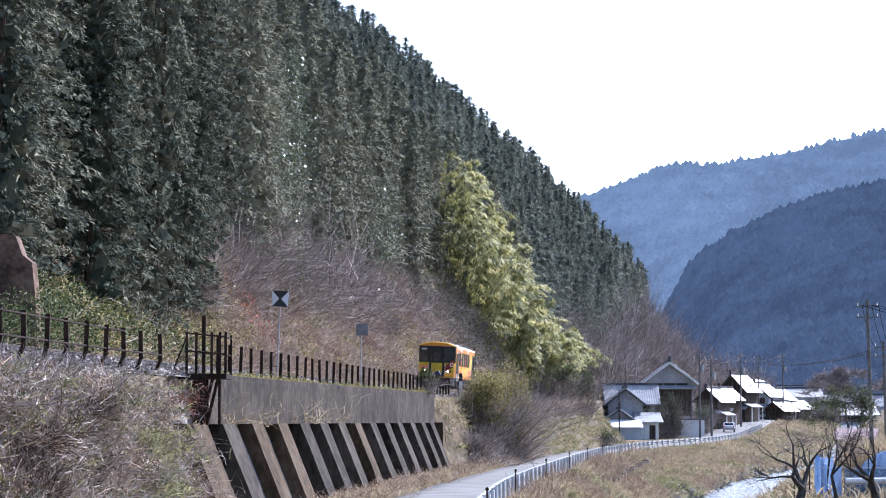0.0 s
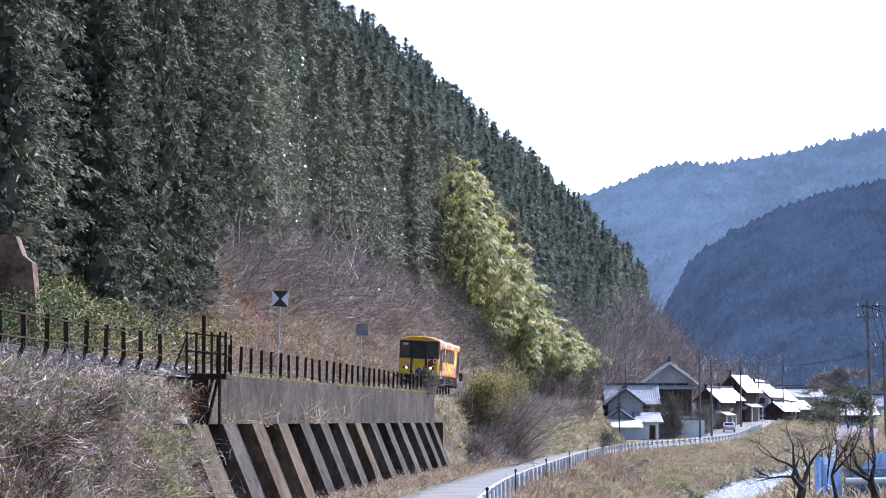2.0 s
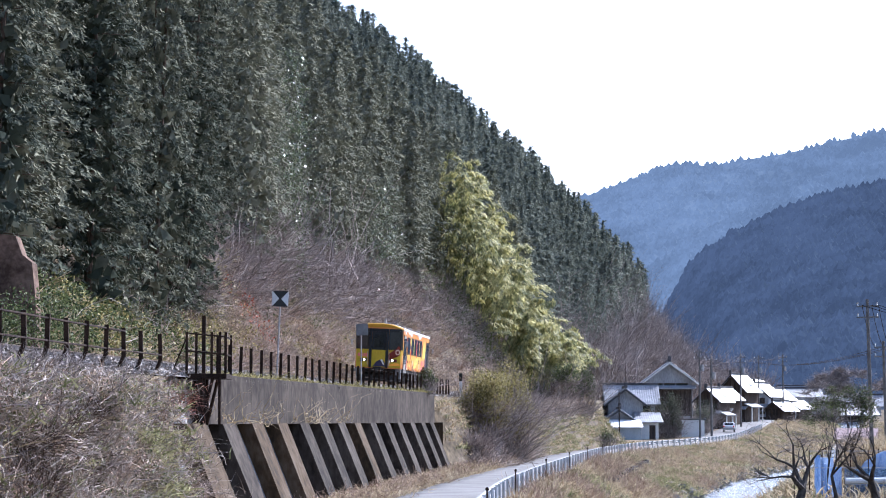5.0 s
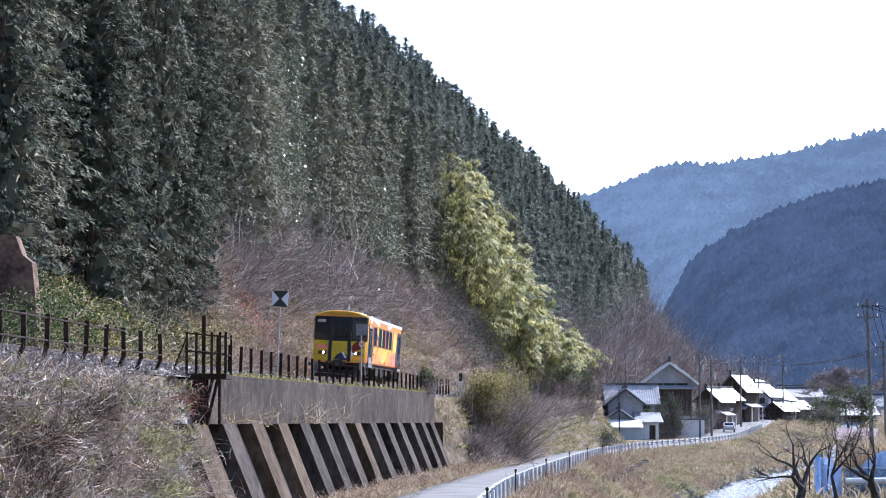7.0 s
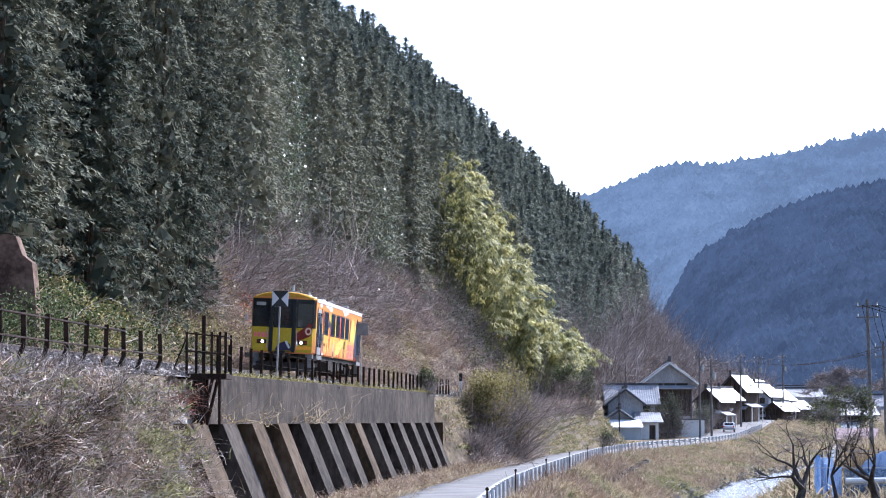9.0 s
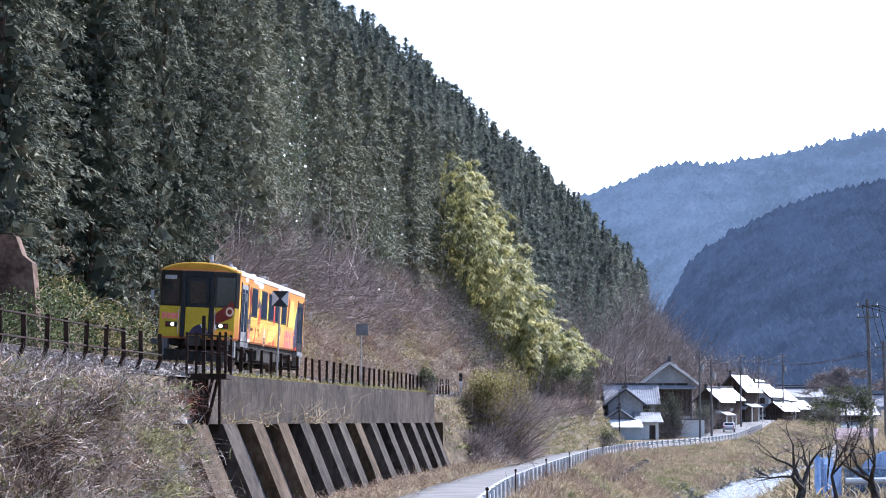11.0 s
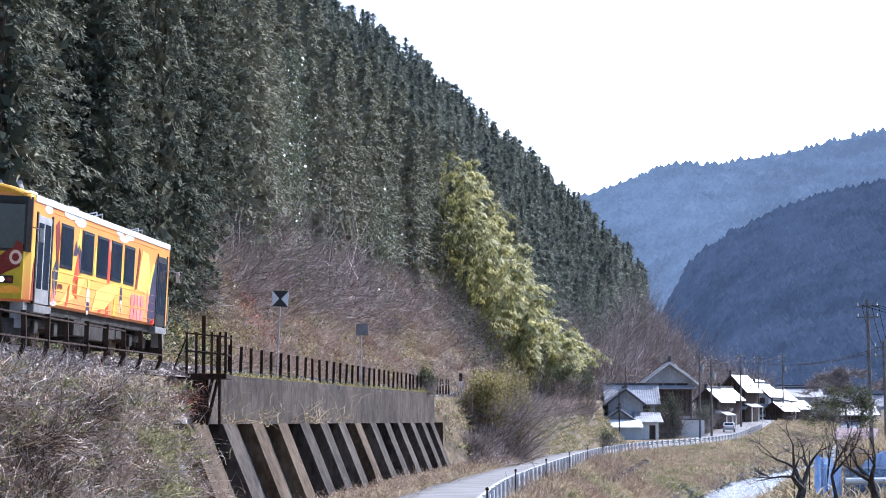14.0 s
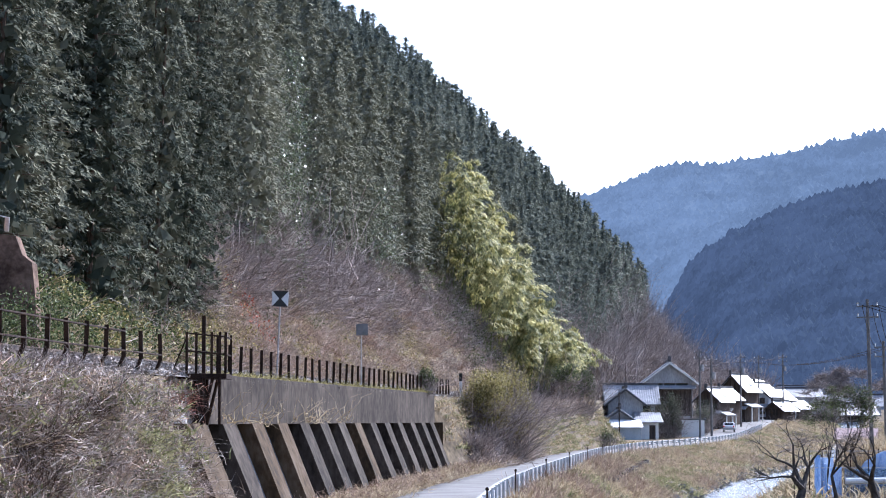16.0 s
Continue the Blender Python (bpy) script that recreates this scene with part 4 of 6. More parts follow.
def build_signs():
    y = 77.9
    s = root("line_marker_sign", pose(-5.80, y, wall_top(y) - 0.1, 0, 2.4, 0), "square marker board with black hourglass on a thin pole", "sign")
    part("pole", rod(bmesh.new(), (0, 0.03, -0.3), (0, 0.03, 2.75), 0.032, sides=8), M_GREY, s)
    c, h = 2.93, 0.275
    part("board", boxed(-0.285, 0.285, -0.012, 0.012, c - h, c + h, bevel=0.004), M_SIGN_WHITE, s)
    for sg in (-1, 1):
        part("black_triangle", blob([(-0.284, c + sg * h), (0.284, c + sg * h), (0.035, c), (-0.035, c)], y=-0.013), M_BLACK, s)
    y = 104.0
    s = root("square_sign", pose(track_x(y) + 2.15, y, wall_top(y) - 0.1, 0, 0, 0), "plain grey square sign seen from its back", "sign")
    part("pole", rod(bmesh.new(), (-0.03, 0.03, -0.2), (-0.03, 0.03, 3.0), 0.03, sides=8), M_GREY, s)
    part("board", boxed(-0.27, 0.29, -0.012, 0.012, 2.52, 3.06, bevel=0.02), M_SIGN_GREY, s)
    y = 152.0
    s = root("distance_post", pose(1.2, y, wall_top(y) - 0.1), "short white and black lineside post", "post")
    part("shaft", boxed(-0.1, 0.1, -0.1, 0.1, -0.2, 1.0, bevel=0.02), M_SIGN_WHITE, s)
    part("cap", boxed(-0.11, 0.11, -0.11, 0.11, 1.0, 1.55, bevel=0.02), M_BLACK, s)
    # concrete headwall among the brush and the upper wall by the line
    s = root("headwall", pose(0, 0, 0), "mossy concrete culvert headwall in the brush", "wall")
    part("block", boxed(-8.75, -7.95, 47.4, 48.0, 2.6, 4.02, bevel=0.06), M_CONCRETE_MOSS, s)
    s = root("rock_outcrop_wall", pose(0, 0, 0), "dark stained concrete wall above the line", "wall")
    part("block", prism(bmesh.new(), [(-15.2, 4.2), (-12.0, 4.2), (-12.08, 6.4), (-12.2, 7.5), (-12.5, 7.75), (-12.7, 8.3), (-15.2, 8.6)], 66.2, 67.0), M_BROWN_WALL, s)
    s = root("far_retaining_wall", pose(0, 0, 0), "far stretch of ochre-stained retaining wall", "wall")
    for k in range(4):
        y = 250 + k * 3.0
        bm = bmesh.new()
        A = [(12.6 + k * 1.15, y, 4.3), (13.74 + k * 1.15, y + 2.98, 4.3)]
        vs = [bm.verts.new((x - o, yy, z)) for x, yy, _ in A for o, z in ((0, 3.0), (0.1, 7.2), (0.6, 7.2), (0.6, 3.0))]
        for q in ((0, 4, 5, 1), (1, 5, 6, 2), (3, 2, 6, 7), (0, 1, 2, 3), (7, 6, 5, 4)):
            bm.faces.new([vs[i] for i in q])
        part("wall_panel", bm, M_CONCRETE_MOSS, s)


build_signs()

# ---------- road furniture ----------


def build_guardrail():
    g = root("guardrail", pose(0, 0, 0), "white steel guardrail on posts along the river side of the road", "guardrail")
    me = bpy.data.meshes.new("guard_post")
    bm = bmesh.new()
    rod(bm, (0, 0, -0.3), (0, 0, 0.70), 0.075, 0.075, 8), box(bm, -0.20, -0.05, -0.06, 0.06, 0.34, 0.66)
    bm.to_mesh(me), bm.free()
    mk = bpy.data.meshes.new("delineator")
    bm = bmesh.new()
    rod(bm, (0, 0, 0), (0, 0, 0.95), 0.025, 0.025, 6), rod(bm, (0, -0.02, 0.93), (0, 0.02, 0.93), 0.055, 0.055, 8)
    bm.to_mesh(mk), bm.free()
    y, k = 52.0, 0
    while y < 345:
        d = math.hypot(road_r(y + 1) - road_r(y), 1)
        shared("guard_post", me, M_SIGN_WHITE, g, m=pose(road_r(y) + 0.35, y, road_z(y)))
        if k % 7 == 3 and y < 215:
            shared("delineator", mk, M_RUST, g, m=pose(road_r(y) + 0.45, y, road_z(y)))
        y1 = y + 3.4 / d
        bm = bmesh.new()
        ring = lambda yy: [bm.verts.new((road_r(yy) + 0.15 + o, yy, road_z(yy) + z)) for o, z in ((0, 0.32), (0.05, 0.36), (0.05, 0.42), (0, 0.48), (0, 0.52), (0.05, 0.56), (0.05, 0.62), (0, 0.68), (-0.02, 0.68), (-0.02, 0.32))]
        A, B = ring(y), ring(y1)
        for i in range(10):
            bm.faces.new((A[i], A[(i + 1) % 10], B[(i + 1) % 10], B[i]))
        part("beam", bm, M_RAIL_GREY, g)
        y, k = y1, k + 1


build_guardrail()


def build_bank_kerb():
    """A low concrete channel edge running down the river bank."""
    k = root("bank_kerb", pose(0, 0, 0), "low mossy concrete channel edge on the river bank", "kerb")
    for i in range(16):
        y = 132 + i * 3.2
        x = 10.0 + (y - 132) * 0.13
        z = ground_z(x, y)
        part("kerb_block", boxed(-0.2, 0.2, -1.58, 1.58, -0.5, 0.42, bevel=0.03, m=pose(x, y, z, 0, 0, -7.5)), M_CONCRETE, k)


build_bank_kerb()

# ---------- brush, grass, bamboo and shrubs ----------


M_WEED = mat("reddish_dead_weeds", (0.20, 0.135, 0.10), (0.52, 0.39, 0.30), 0.3, fine=9, island=0.35, bump=0)
M_STONE = mat("grey_river_stone", (0.10, 0.10, 0.095), (0.30, 0.29, 0.28), 1.5, island=0.5)
M_RUSSET = mat("russet_dead_leaves", (0.16, 0.07, 0.05), (0.42, 0.22, 0.16), 0.6, island=0.5, bump=0)
M_STALK = mat("pale_dead_stalks", (0.22, 0.18, 0.145), (0.52, 0.46, 0.39), 0.6, island=0.5, bump=0)


def arr(fn, ys):
    return np.array([fn(float(y)) for y in ys])


def on_ground(xs, ys):
    return np.stack([xs, ys, np.array([ground_z(float(x), float(y)) for x, y in zip(xs, ys)])], 1)


def hill_points(n, y0, y1, d0, d1, bias=1.0):
    """Places on the slope above the line."""
    ys = y0 + (y1 - y0) * rng.random(n) ** bias
    lim = arr(brush_d, ys) + np.where(ys < 111, 0.3, 2.6)
    ds = d0 + (np.minimum(d1, lim) - d0) * rng.random(n)
    return on_ground(arr(track_x, ys) - 3.2 - ds, ys)


def tangle(P, twigs, length, width, up=0.6, spread=1.0, steps=4, sag=0.35):
    """Bare arching twigs rising from places P."""
    n = len(P) * twigs
    B = np.repeat(P, twigs, 0) + rng.normal(size=(n, 3)) * np.array([0.35, 0.35, 0.05]) * spread
    L = length * rng.uniform(0.45, 1.25, n)[:, None]
    D = unit(rng.normal(size=(n, 3)) * np.array([0.8, 0.8, 0.35]) + np.array([0.12, -0.05, up]))
    bend = unit(rng.normal(size=(n, 3))) * 0.5 + np.array([0, 0, -sag])
    t = np.linspace(0, 1, steps)[None, :, None]
    pts = B[:, None] + D[:, None] * L[:, None] * t + bend[:, None] * L[:, None] * t ** 2 * 0.6
    jit = rng.normal(size=pts.shape) * 0.04 * L[:, None] * (t > 0)
    return strips(pts + jit, width * rng.uniform(0.5, 1.3, n))


def grass(P, blades, length, width, lean=0.5):
    n = len(P) * blades
    B = np.repeat(P, blades, 0) + rng.normal(size=(n, 3)) * np.array([0.22, 0.22, 0.0])
    L = length * rng.uniform(0.4, 1.2, n)[:, None]
    D = unit(rng.normal(size=(n, 3)) * np.array([lean, lean, 0.1]) + np.array([0, 0, 1.0]))
    t = np.linspace(0, 1, 3)[None, :, None]
    bend = rng.normal(size=(n, 3)) * np.array([0.5, 0.5, 0.1]) - np.array([0, 0, 0.35])
    return strips(B[:, None] + D[:, None] * L[:, None] * t + bend[:, None] * L[:, None] * t ** 2 * 0.5, width * rng.uniform(0.6, 1.3, n))


def bushes(P, twigs, r0, r1, width):
    """Leafless bushes: twigs fanning from each foot out to a dome, finer and denser at its rim."""
    n = len(P) * twigs
    size = np.repeat(rng.uniform(r0, r1, len(P)), twigs)[:, None]
    out = unit(rng.normal(size=(n, 3)) * np.array([1, 1, 0.5]) + np.array([0.1, -0.1, 0.75]))
    B = np.repeat(P, twigs, 0) + rng.normal(size=(n, 3)) * np.array([0.12, 0.12, 0.0]) * size
    t = np.linspace(0, 1, 4)[None, :, None]
    L = size * rng.uniform(0.65, 1.1, (n, 1))
    wob = rng.normal(size=(n, 4, 3)) * 0.05 * L[:, None] * (t > 0)
    stems = B[:, None] + out[:, None] * L[:, None] * t + np.array([0, 0, -0.18]) * L[:, None] * t ** 2 + wob
    tips = np.repeat(stems[:, 2], 3, 0)
    D = np.repeat(out, 3, 0) + rng.normal(size=(n * 3, 3)) * 0.55
    l2 = np.repeat(L, 3, 0) * 0.38
    fine = tips[:, None] + unit(D)[:, None] * l2[:, None] * np.linspace(0, 1, 3)[None, :, None]
    return np.concatenate([strips(stems, width * rng.uniform(0.7, 1.4, n)), strips(fine, width * 0.7)])


def foliage(P, n_each, radius, leaf):
    n = len(P) * n_each
    v = unit(rng.normal(size=(n, 3))) * (rng.random(n) ** 0.45)[:, None] * np.array(radius)
    C = np.repeat(P, n_each, 0) + v
    return leaves(C, rng.normal(size=(n, 3)) + np.array([0, 0, -0.3]), leaf * rng.uniform(0.6, 1.4, n), leaf * rng.uniform(0.3, 0.6, n))


def build_brush():
    # cut slope above the line
    P = hill_points(520, 88, 235, 0.2, 40)
    keep = np.array([noise.noise((x * 0.25, y * 0.12, z * 0.25)) for x, y, z in P])
    stuff("slope_brush", np.concatenate([tangle(P, 12, 0.8, 0.02, up=1.2, steps=3), tangle(P[keep > 0.0], 10, 1.5, 0.022, up=1.8)]), M_TWIG, "tangled brown bare brush covering the cut slope", "brush")
    P = hill_points(1500, 90, 240, 0.3, 40)
    stuff("slope_dead_leaves", foliage(P + np.array([0, 0, 0.5]), 42, (0.75, 0.75, 0.6), 0.13), M_WEED, "brown dead leaves hanging in the slope brush", "leaves")
    P = hill_points(900, 100, 240, 0.5, 40)
    stuff("slope_bushes", bushes(P, 34, 0.6, 1.6, 0.02), M_TWIG, "rounded leafless brown bushes on the cut slope", "bushes")
    P = hill_points(150, 100, 230, 0.5, 40)
    stuff("reddish_bushes", bushes(P, 50, 0.7, 1.7, 0.02), M_WEED, "reddish leafless bushes on the cut slope", "bushes")
    P = hill_points(170, 104, 240, 4, 40)
    stuff("grey_slope_brush", np.concatenate([bushes(P, 60, 1.4, 3.2, 0.022), tangle(P, 6, 3.6, 0.04, up=2.0)]), M_TWIG_GREY, "grey leafless saplings on the cut slope", "brush")
    P = hill_points(1300, 60, 215, 0.0, 40)
    stuff("slope_grass", grass(P, 18, 0.9, 0.022, 0.9), M_GRASS_DRY, "bleached dry grass on the slope above the line", "grass")
    P = hill_points(160, 75, 220, 0.5, 40)
    stuff("pale_slope_stalks", tangle(P, 9, 2.2, 0.018, up=0.7, steps=6, sag=0.6), M_STALK, "pale arching stems in the slope's brush", "stalks")
    P = hill_points(620, 92, 225, 0.5, 40)
    keep = np.array([noise.noise((x * 0.15, y * 0.1, z * 0.2 + 9)) for x, y, z in P]) > 0.0
    stuff("olive_scrub", foliage(P[keep] + np.array([0, 0, 0.9]), 70, (0.9, 0.9, 0.8), 0.14), M_OLIVE, "thin olive scrub among the brown brush", "scrub")
    P = hill_points(170, 226, 268, -0.5, 40)
    stuff("grove_edge_scrub", foliage(P + np.array([0, 0, 0.8]), 60, (1.3, 1.3, 1.1), 0.26), M_IVY, "dark evergreen scrub at the bamboo grove's edge", "scrub")
    stuff("grove_edge_brush", bushes(P[::2], 50, 1.2, 2.8, 0.03), M_TWIG_GREY, "grey leafless bushes at the bamboo grove's edge", "bushes")
    # evergreen scrub at the foot of the cypresses
    P = np.concatenate([hill_points(210, 63, 100, 0.3, 5), hill_points(90, 100, 190, 2, 14)])
    stuff("evergreen_scrub", foliage(P + np.array([0, 0, 0.5]), 75, (0.8, 0.8, 0.75), 0.17), M_IVY, "dull green evergreen scrub at the forest's foot", "scrub")
    P = hill_points(45, 78, 96, 0.2, 3.2)
    stuff("lime_scrub", foliage(P + np.array([0, 0, 0.6]), 90, (0.6, 0.6, 0.6), 0.15), M_OLIVE, "yellow-green scrub beside the line", "scrub")
    V = np.stack([rng.uniform(-13.2, -10.6, 60), rng.uniform(62.5, 65.6, 60), rng.uniform(4.3, 6.4, 60)], 1)
    stuff("toe_scrub", foliage(V, 70, (0.5, 0.5, 0.45), 0.11), M_IVY, "evergreen scrub hiding the wall's foot", "scrub")
    ys = rng.uniform(64, 134, 420)
    V = np.stack([arr(edge_x, ys) - rng.uniform(0.0, 0.45, 420), ys, arr(wall_top, ys) - 0.02], 1)
    stuff("wall_top_grass", np.concatenate([grass(V, 12, 0.17, 0.014, 1.2), grass(V[::9], 14, 0.4, 0.012, 0.8)]), M_OLIVE, "ochre moss and weeds along the wall's top", "moss")
    # climbing glossy leaves on the forest's edge
    V = []
    for y, x, z0, z1, w in ((156, -10.5, 18.5, 28.5, 0.55), (152, -9.6, 17.5, 23.5, 0.6), (205, -5.6, 17.5, 24.5, 0.6), (203, -4.9, 17.0, 20.5, 0.5)):
        for z in np.arange(z0, z1, 0.32):
            V.append((x + rng.normal() * w, y - 1.2 + rng.normal() * 0.4, z))
        V += [(x, y, z) for z in np.arange(ground_z(x, y), z0, 0.8)]
    P = hill_points(34, 150, 200, 6, 9.5)
    stuff("bare_undergrowth", np.concatenate([bushes(P, 36, 3.5, 6.5, 0.03), tangle(P, 5, 8.0, 0.06, up=2.2, sag=0.05, steps=5)]), M_TWIG_GREY, "tall grey leafless undergrowth at the forest's edge", "brush")
    stuff("glossy_vines", foliage(np.array(V), 60, (0.75, 0.6, 0.5), 0.16), M_GLOSS, "glossy vine leaves climbing the forest's edge", "vine")
    V = [(track_x(y) - 3.2 - d, y, ground_z(track_x(y) - 3.2 - d, y) + 0.8) for y, d in ((122, 4.5), (124, 3.6), (121, 3.0), (118, 1.5), (119, 2.2), (111, 6.2), (112, 5.6), (113, 5.2), (123, 2.4), (125, 4.1))]
    stuff("red_leaves", foliage(np.array(V), 60, (0.6, 0.6, 0.9), 0.17), M_RED_LEAF, "sprigs of red autumn leaves", "leaves")
    # embankment below the line, near the camera: heaped creepers with hollows between
    n = 1500
    ys = rng.uniform(34, 56.2, n)
    k = rng.random(n)
    P = on_ground(arr(edge_x, ys) + 0.05 + k * 1.35, ys)
    heap = np.array([max(0.0, noise.noise((x * 0.9, y * 0.35, z * 0.9))) for x, y, z in P])
    P[:, 0] += heap * 1.5 * (P[:, 2] < 3.6)
    ye = rng.uniform(55, 58.6, 150)
    E = on_ground(arr(edge_x, ye) + rng.uniform(0.35, 1.2, 150) - 0.5 * (ye > 59), ye)
    stuff("wall_end_brush", np.concatenate([tangle(E, 16, 0.6, 0.009, up=0.5, sag=0.3, steps=3), grass(E, 14, 0.4, 0.01, 1.2)]), M_TWIG, "brown creepers trailing over the wall's near end", "brush")
    P = P[P[:, 0] + 0.1125 * P[:, 1] < 0]                 # clear of the wall's near end
    n = len(P)
    low = P[:, 2] < 3.8
    B = P[low]
    H = B[B[:, 2] < 3.1]
    H = H[rng.choice(len(H), 64, replace=False)] + np.array([0.1, 0, -0.1])
    stuff("embankment_bushes", bushes(H[:30], 50, 0.5, 1.0, 0.009), M_TWIG, "bare brown bushes heaped on the embankment", "bushes")
    stuff("embankment_dark_bushes", bushes(H[30:], 60, 0.5, 1.05, 0.010), M_BARK, "dark tangled bushes on the embankment", "bushes")
    stuff("curled_stems", np.concatenate([tangle(B[::4], 7, 0.55, 0.015, up=0.25, sag=0.9, steps=6), grass(B[::4], 6, 0.38, 0.02, 1.6)]), M_STALK, "pale curled dead stems and leaves on the embankment", "stalks")
    stuff("embankment_pale_grass", grass(B[::2] + np.array([0.15, 0, 0.05]), 12, 0.5, 0.011, 0.8), M_STALK, "pale upright dead grass over the embankment", "grass")
    stuff("embankment_brown_leaves", np.concatenate([foliage(B[1::2] + np.array([0.12, 0, 0.1]), 10, (0.45, 0.45, 0.3), 0.10), grass(B[1::2], 10, 0.6, 0.010, 0.6)]), M_WEED, "brown dead leaves over the embankment", "leaves")
    F = np.stack([np.full(36, 0.0), rng.uniform(38, 48, 36), np.zeros(36)], 1)
    F[:, 0], F[:, 2] = arr(edge_x, F[:, 1]) - rng.uniform(-0.1, 0.3, 36), arr(wall_top, F[:, 1]) - 0.2
    stuff("fence_creepers", np.concatenate([tangle(F, 14, 0.6, 0.006, up=1.0, sag=0.4, steps=5), tangle(F[::3], 4, 1.0, 0.008, up=1.1, sag=0.5, steps=6)]), M_TWIG_GREY, "leafless creepers grown through the old fence", "brush")
    W = np.array([-7.35, 58.2, 3.45]) + rng.normal(size=(50, 3)) * np.array([0.3, 0.5, 0.22])
    stuff("russet_creeper", np.concatenate([tangle(W, 12, 0.6, 0.008, up=0.2, sag=0.7), foliage(W, 12, (0.25, 0.25, 0.25), 0.07)]), M_RUSSET, "russet dead creeper by the refuge platform", "creeper")
    stuff("embankment_twigs", np.concatenate([tangle(B, 6, 0.5, 0.009, up=0.4, sag=0.4, steps=4), tangle(B[::6], 6, 1.0, 0.011, up=0.9, sag=0.7, steps=5)]), M_TWIG_GREY, "tangled brown creepers over the embankment", "brush")
    stuff("embankment_grey_brush", tangle(P[::3], 8, 0.5, 0.010, up=0.3, sag=0.3), M_TWIG_GREY, "grey dead twigs over the embankment", "brush")
    stuff("embankment_grass", grass(P[rng.random(n) < 0.3], 14, 0.42, 0.014, 1.3), M_GRASS_DRY, "matted bleached grass on the embankment", "grass")
    g = (rng.random(n) < 0.7) & (P[:, 2] < 2.5) & (P[:, 1] > 49.5) & (P[:, 0] + 0.122 * P[:, 1] < 0)
    g |= rng.random(n) < 0.05
    stuff("embankment_creeper", np.concatenate([foliage(P[g] + np.array([0.42, -0.1, 0.12]), 18, (0.4, 0.45, 0.35), 0.10), grass(P[g] + np.array([0.35, -0.1, 0.0]), 18, 0.42, 0.022, 0.9)]), M_GRASS, "olive green creeper leaves on the embankment", "creeper")
    dk = rng.random(n) < 0.17
    stuff("embankment_ivy", foliage(P[dk] + np.array([0.25, 0, 0.05]), 45, (0.3, 0.35, 0.3), 0.07), M_IVY, "dark evergreen leaves in the embankment brush", "creeper")
    ys = rng.uniform(38, 58, 200)
    P4 = on_ground(arr(edge_x, ys) + rng.uniform(0.2, 1.4, 200), ys) + np.array([0.2, 0, 0.1])
    stuff("pale_stalks", tangle(P4, 5, 1.2, 0.011, up=0.9, steps=6, sag=0.4), M_STALK, "pale dry stalks standing on the embankment", "stalks")
    ys = rng.uniform(63, 98, 16)
    P5 = np.stack([arr(edge_x, ys) + 0.12, ys, np.full(16, RIB_TOP + 0.02)], 1)
    stuff("wall_saplings", tangle(P5, 9, 1.3, 0.018, up=0.9, steps=6, sag=0.2), M_GRASS_DRY, "thin bare saplings rooted on the wall's ledge", "saplings")
    # foot of the wall and the verge
    n = 700
    ys = rng.uniform(64, 150, n)
    P = on_ground(arr(lambda y: base_x(y), ys) + rng.random(n) * (arr(road_l, ys) - arr(base_x, ys)), ys)
    stuff("verge_weeds", np.concatenate([tangle(P[::4], 14, 0.7, 0.013, up=1.0), foliage(P[::4] + np.array([0, 0, 0.2]), 16, (0.4, 0.4, 0.25), 0.1)]), M_WEED, "reddish dead weeds at the wall's foot", "weeds")
    stuff("verge_grass", grass(P, 16, 0.45, 0.015, 0.9), M_GRASS_DRY, "dry straw-coloured verge below the wall", "grass")
    # bank between road and river: patches of reddish weeds, straw and green
    n = 6200
    ys = 74 + rng.random(n) ** 1.2 * 400
    k = rng.random(n)
    a, b = arr(road_r, ys) + 0.75, arr(river_l, ys) - 0.3
    P = on_ground(a + k * (b - a), ys)
    pick = np.array([noise.noise((x * 0.22, y * 0.07, 4.0)) for x, y, _ in P]) * 0.9 + rng.normal(size=n) * 0.16
    weeds = (pick < -0.12) & (ys < 250) & (rng.random(n) < 0.6)
    stuff("bank_weeds", tangle(P[weeds], 14, 0.95, 0.016, up=1.2, sag=0.1), M_WEED, "reddish brown weed stalks on the river bank", "weeds")
    stuff("bank_dry_grass", grass(P[(pick < 0.12)], 13, 0.65, 0.026, 0.7), M_GRASS_DRY, "tan winter grass on the river bank", "grass")
    stuff("bank_green_grass", grass(P[pick >= 0.02], 15, 0.38, 0.026, 0.8), M_GRASS, "yellow-green grass on the river bank", "grass")
    # stones along the water
    n = 1500
    ys = rng.uniform(140, 300, n)
    P = on_ground(np.where(rng.random(n) < 0.6, arr(river_l, ys) + rng.normal(size=n) * 0.7 - 0.4, arr(river_r, ys) + rng.normal(size=n) * 0.6 + 0.4), ys)
    s_ = rng.uniform(0.12, 0.45, n)[:, None]
    A, B2, N3 = unit(rng.normal(size=(n, 3))), unit(rng.normal(size=(n, 3))), np.array([0, 0, 0.7])
    stuff("river_stones", np.concatenate([np.stack([P + A * s_, P + N3 * s_, P - A * s_, P + B2 * s_], 1), np.stack([P + B2 * s_, P + N3 * s_, P - B2 * s_, P - A * s_], 1)]), M_STONE, "grey boulders and gravel at the water's edge", "stones")
    # far bank and meadows
    n = 3300
    ys = 100 + rng.random(n) * 330
    P = on_ground(arr(river_r, ys) + 0.6 + rng.random(n) ** 1.5 * 40, ys)
    pick = rng.random(n)
    stuff("meadow_dry_grass", grass(P[pick < 0.7], 10, 0.9, 0.045, 0.6), M_GRASS_DRY, "tan winter grass on the far bank", "grass")
    stuff("meadow_green_grass", grass(P[pick > 0.7], 10, 0.6, 0.045, 0.6), M_GRASS, "green winter grass on the far bank", "grass")
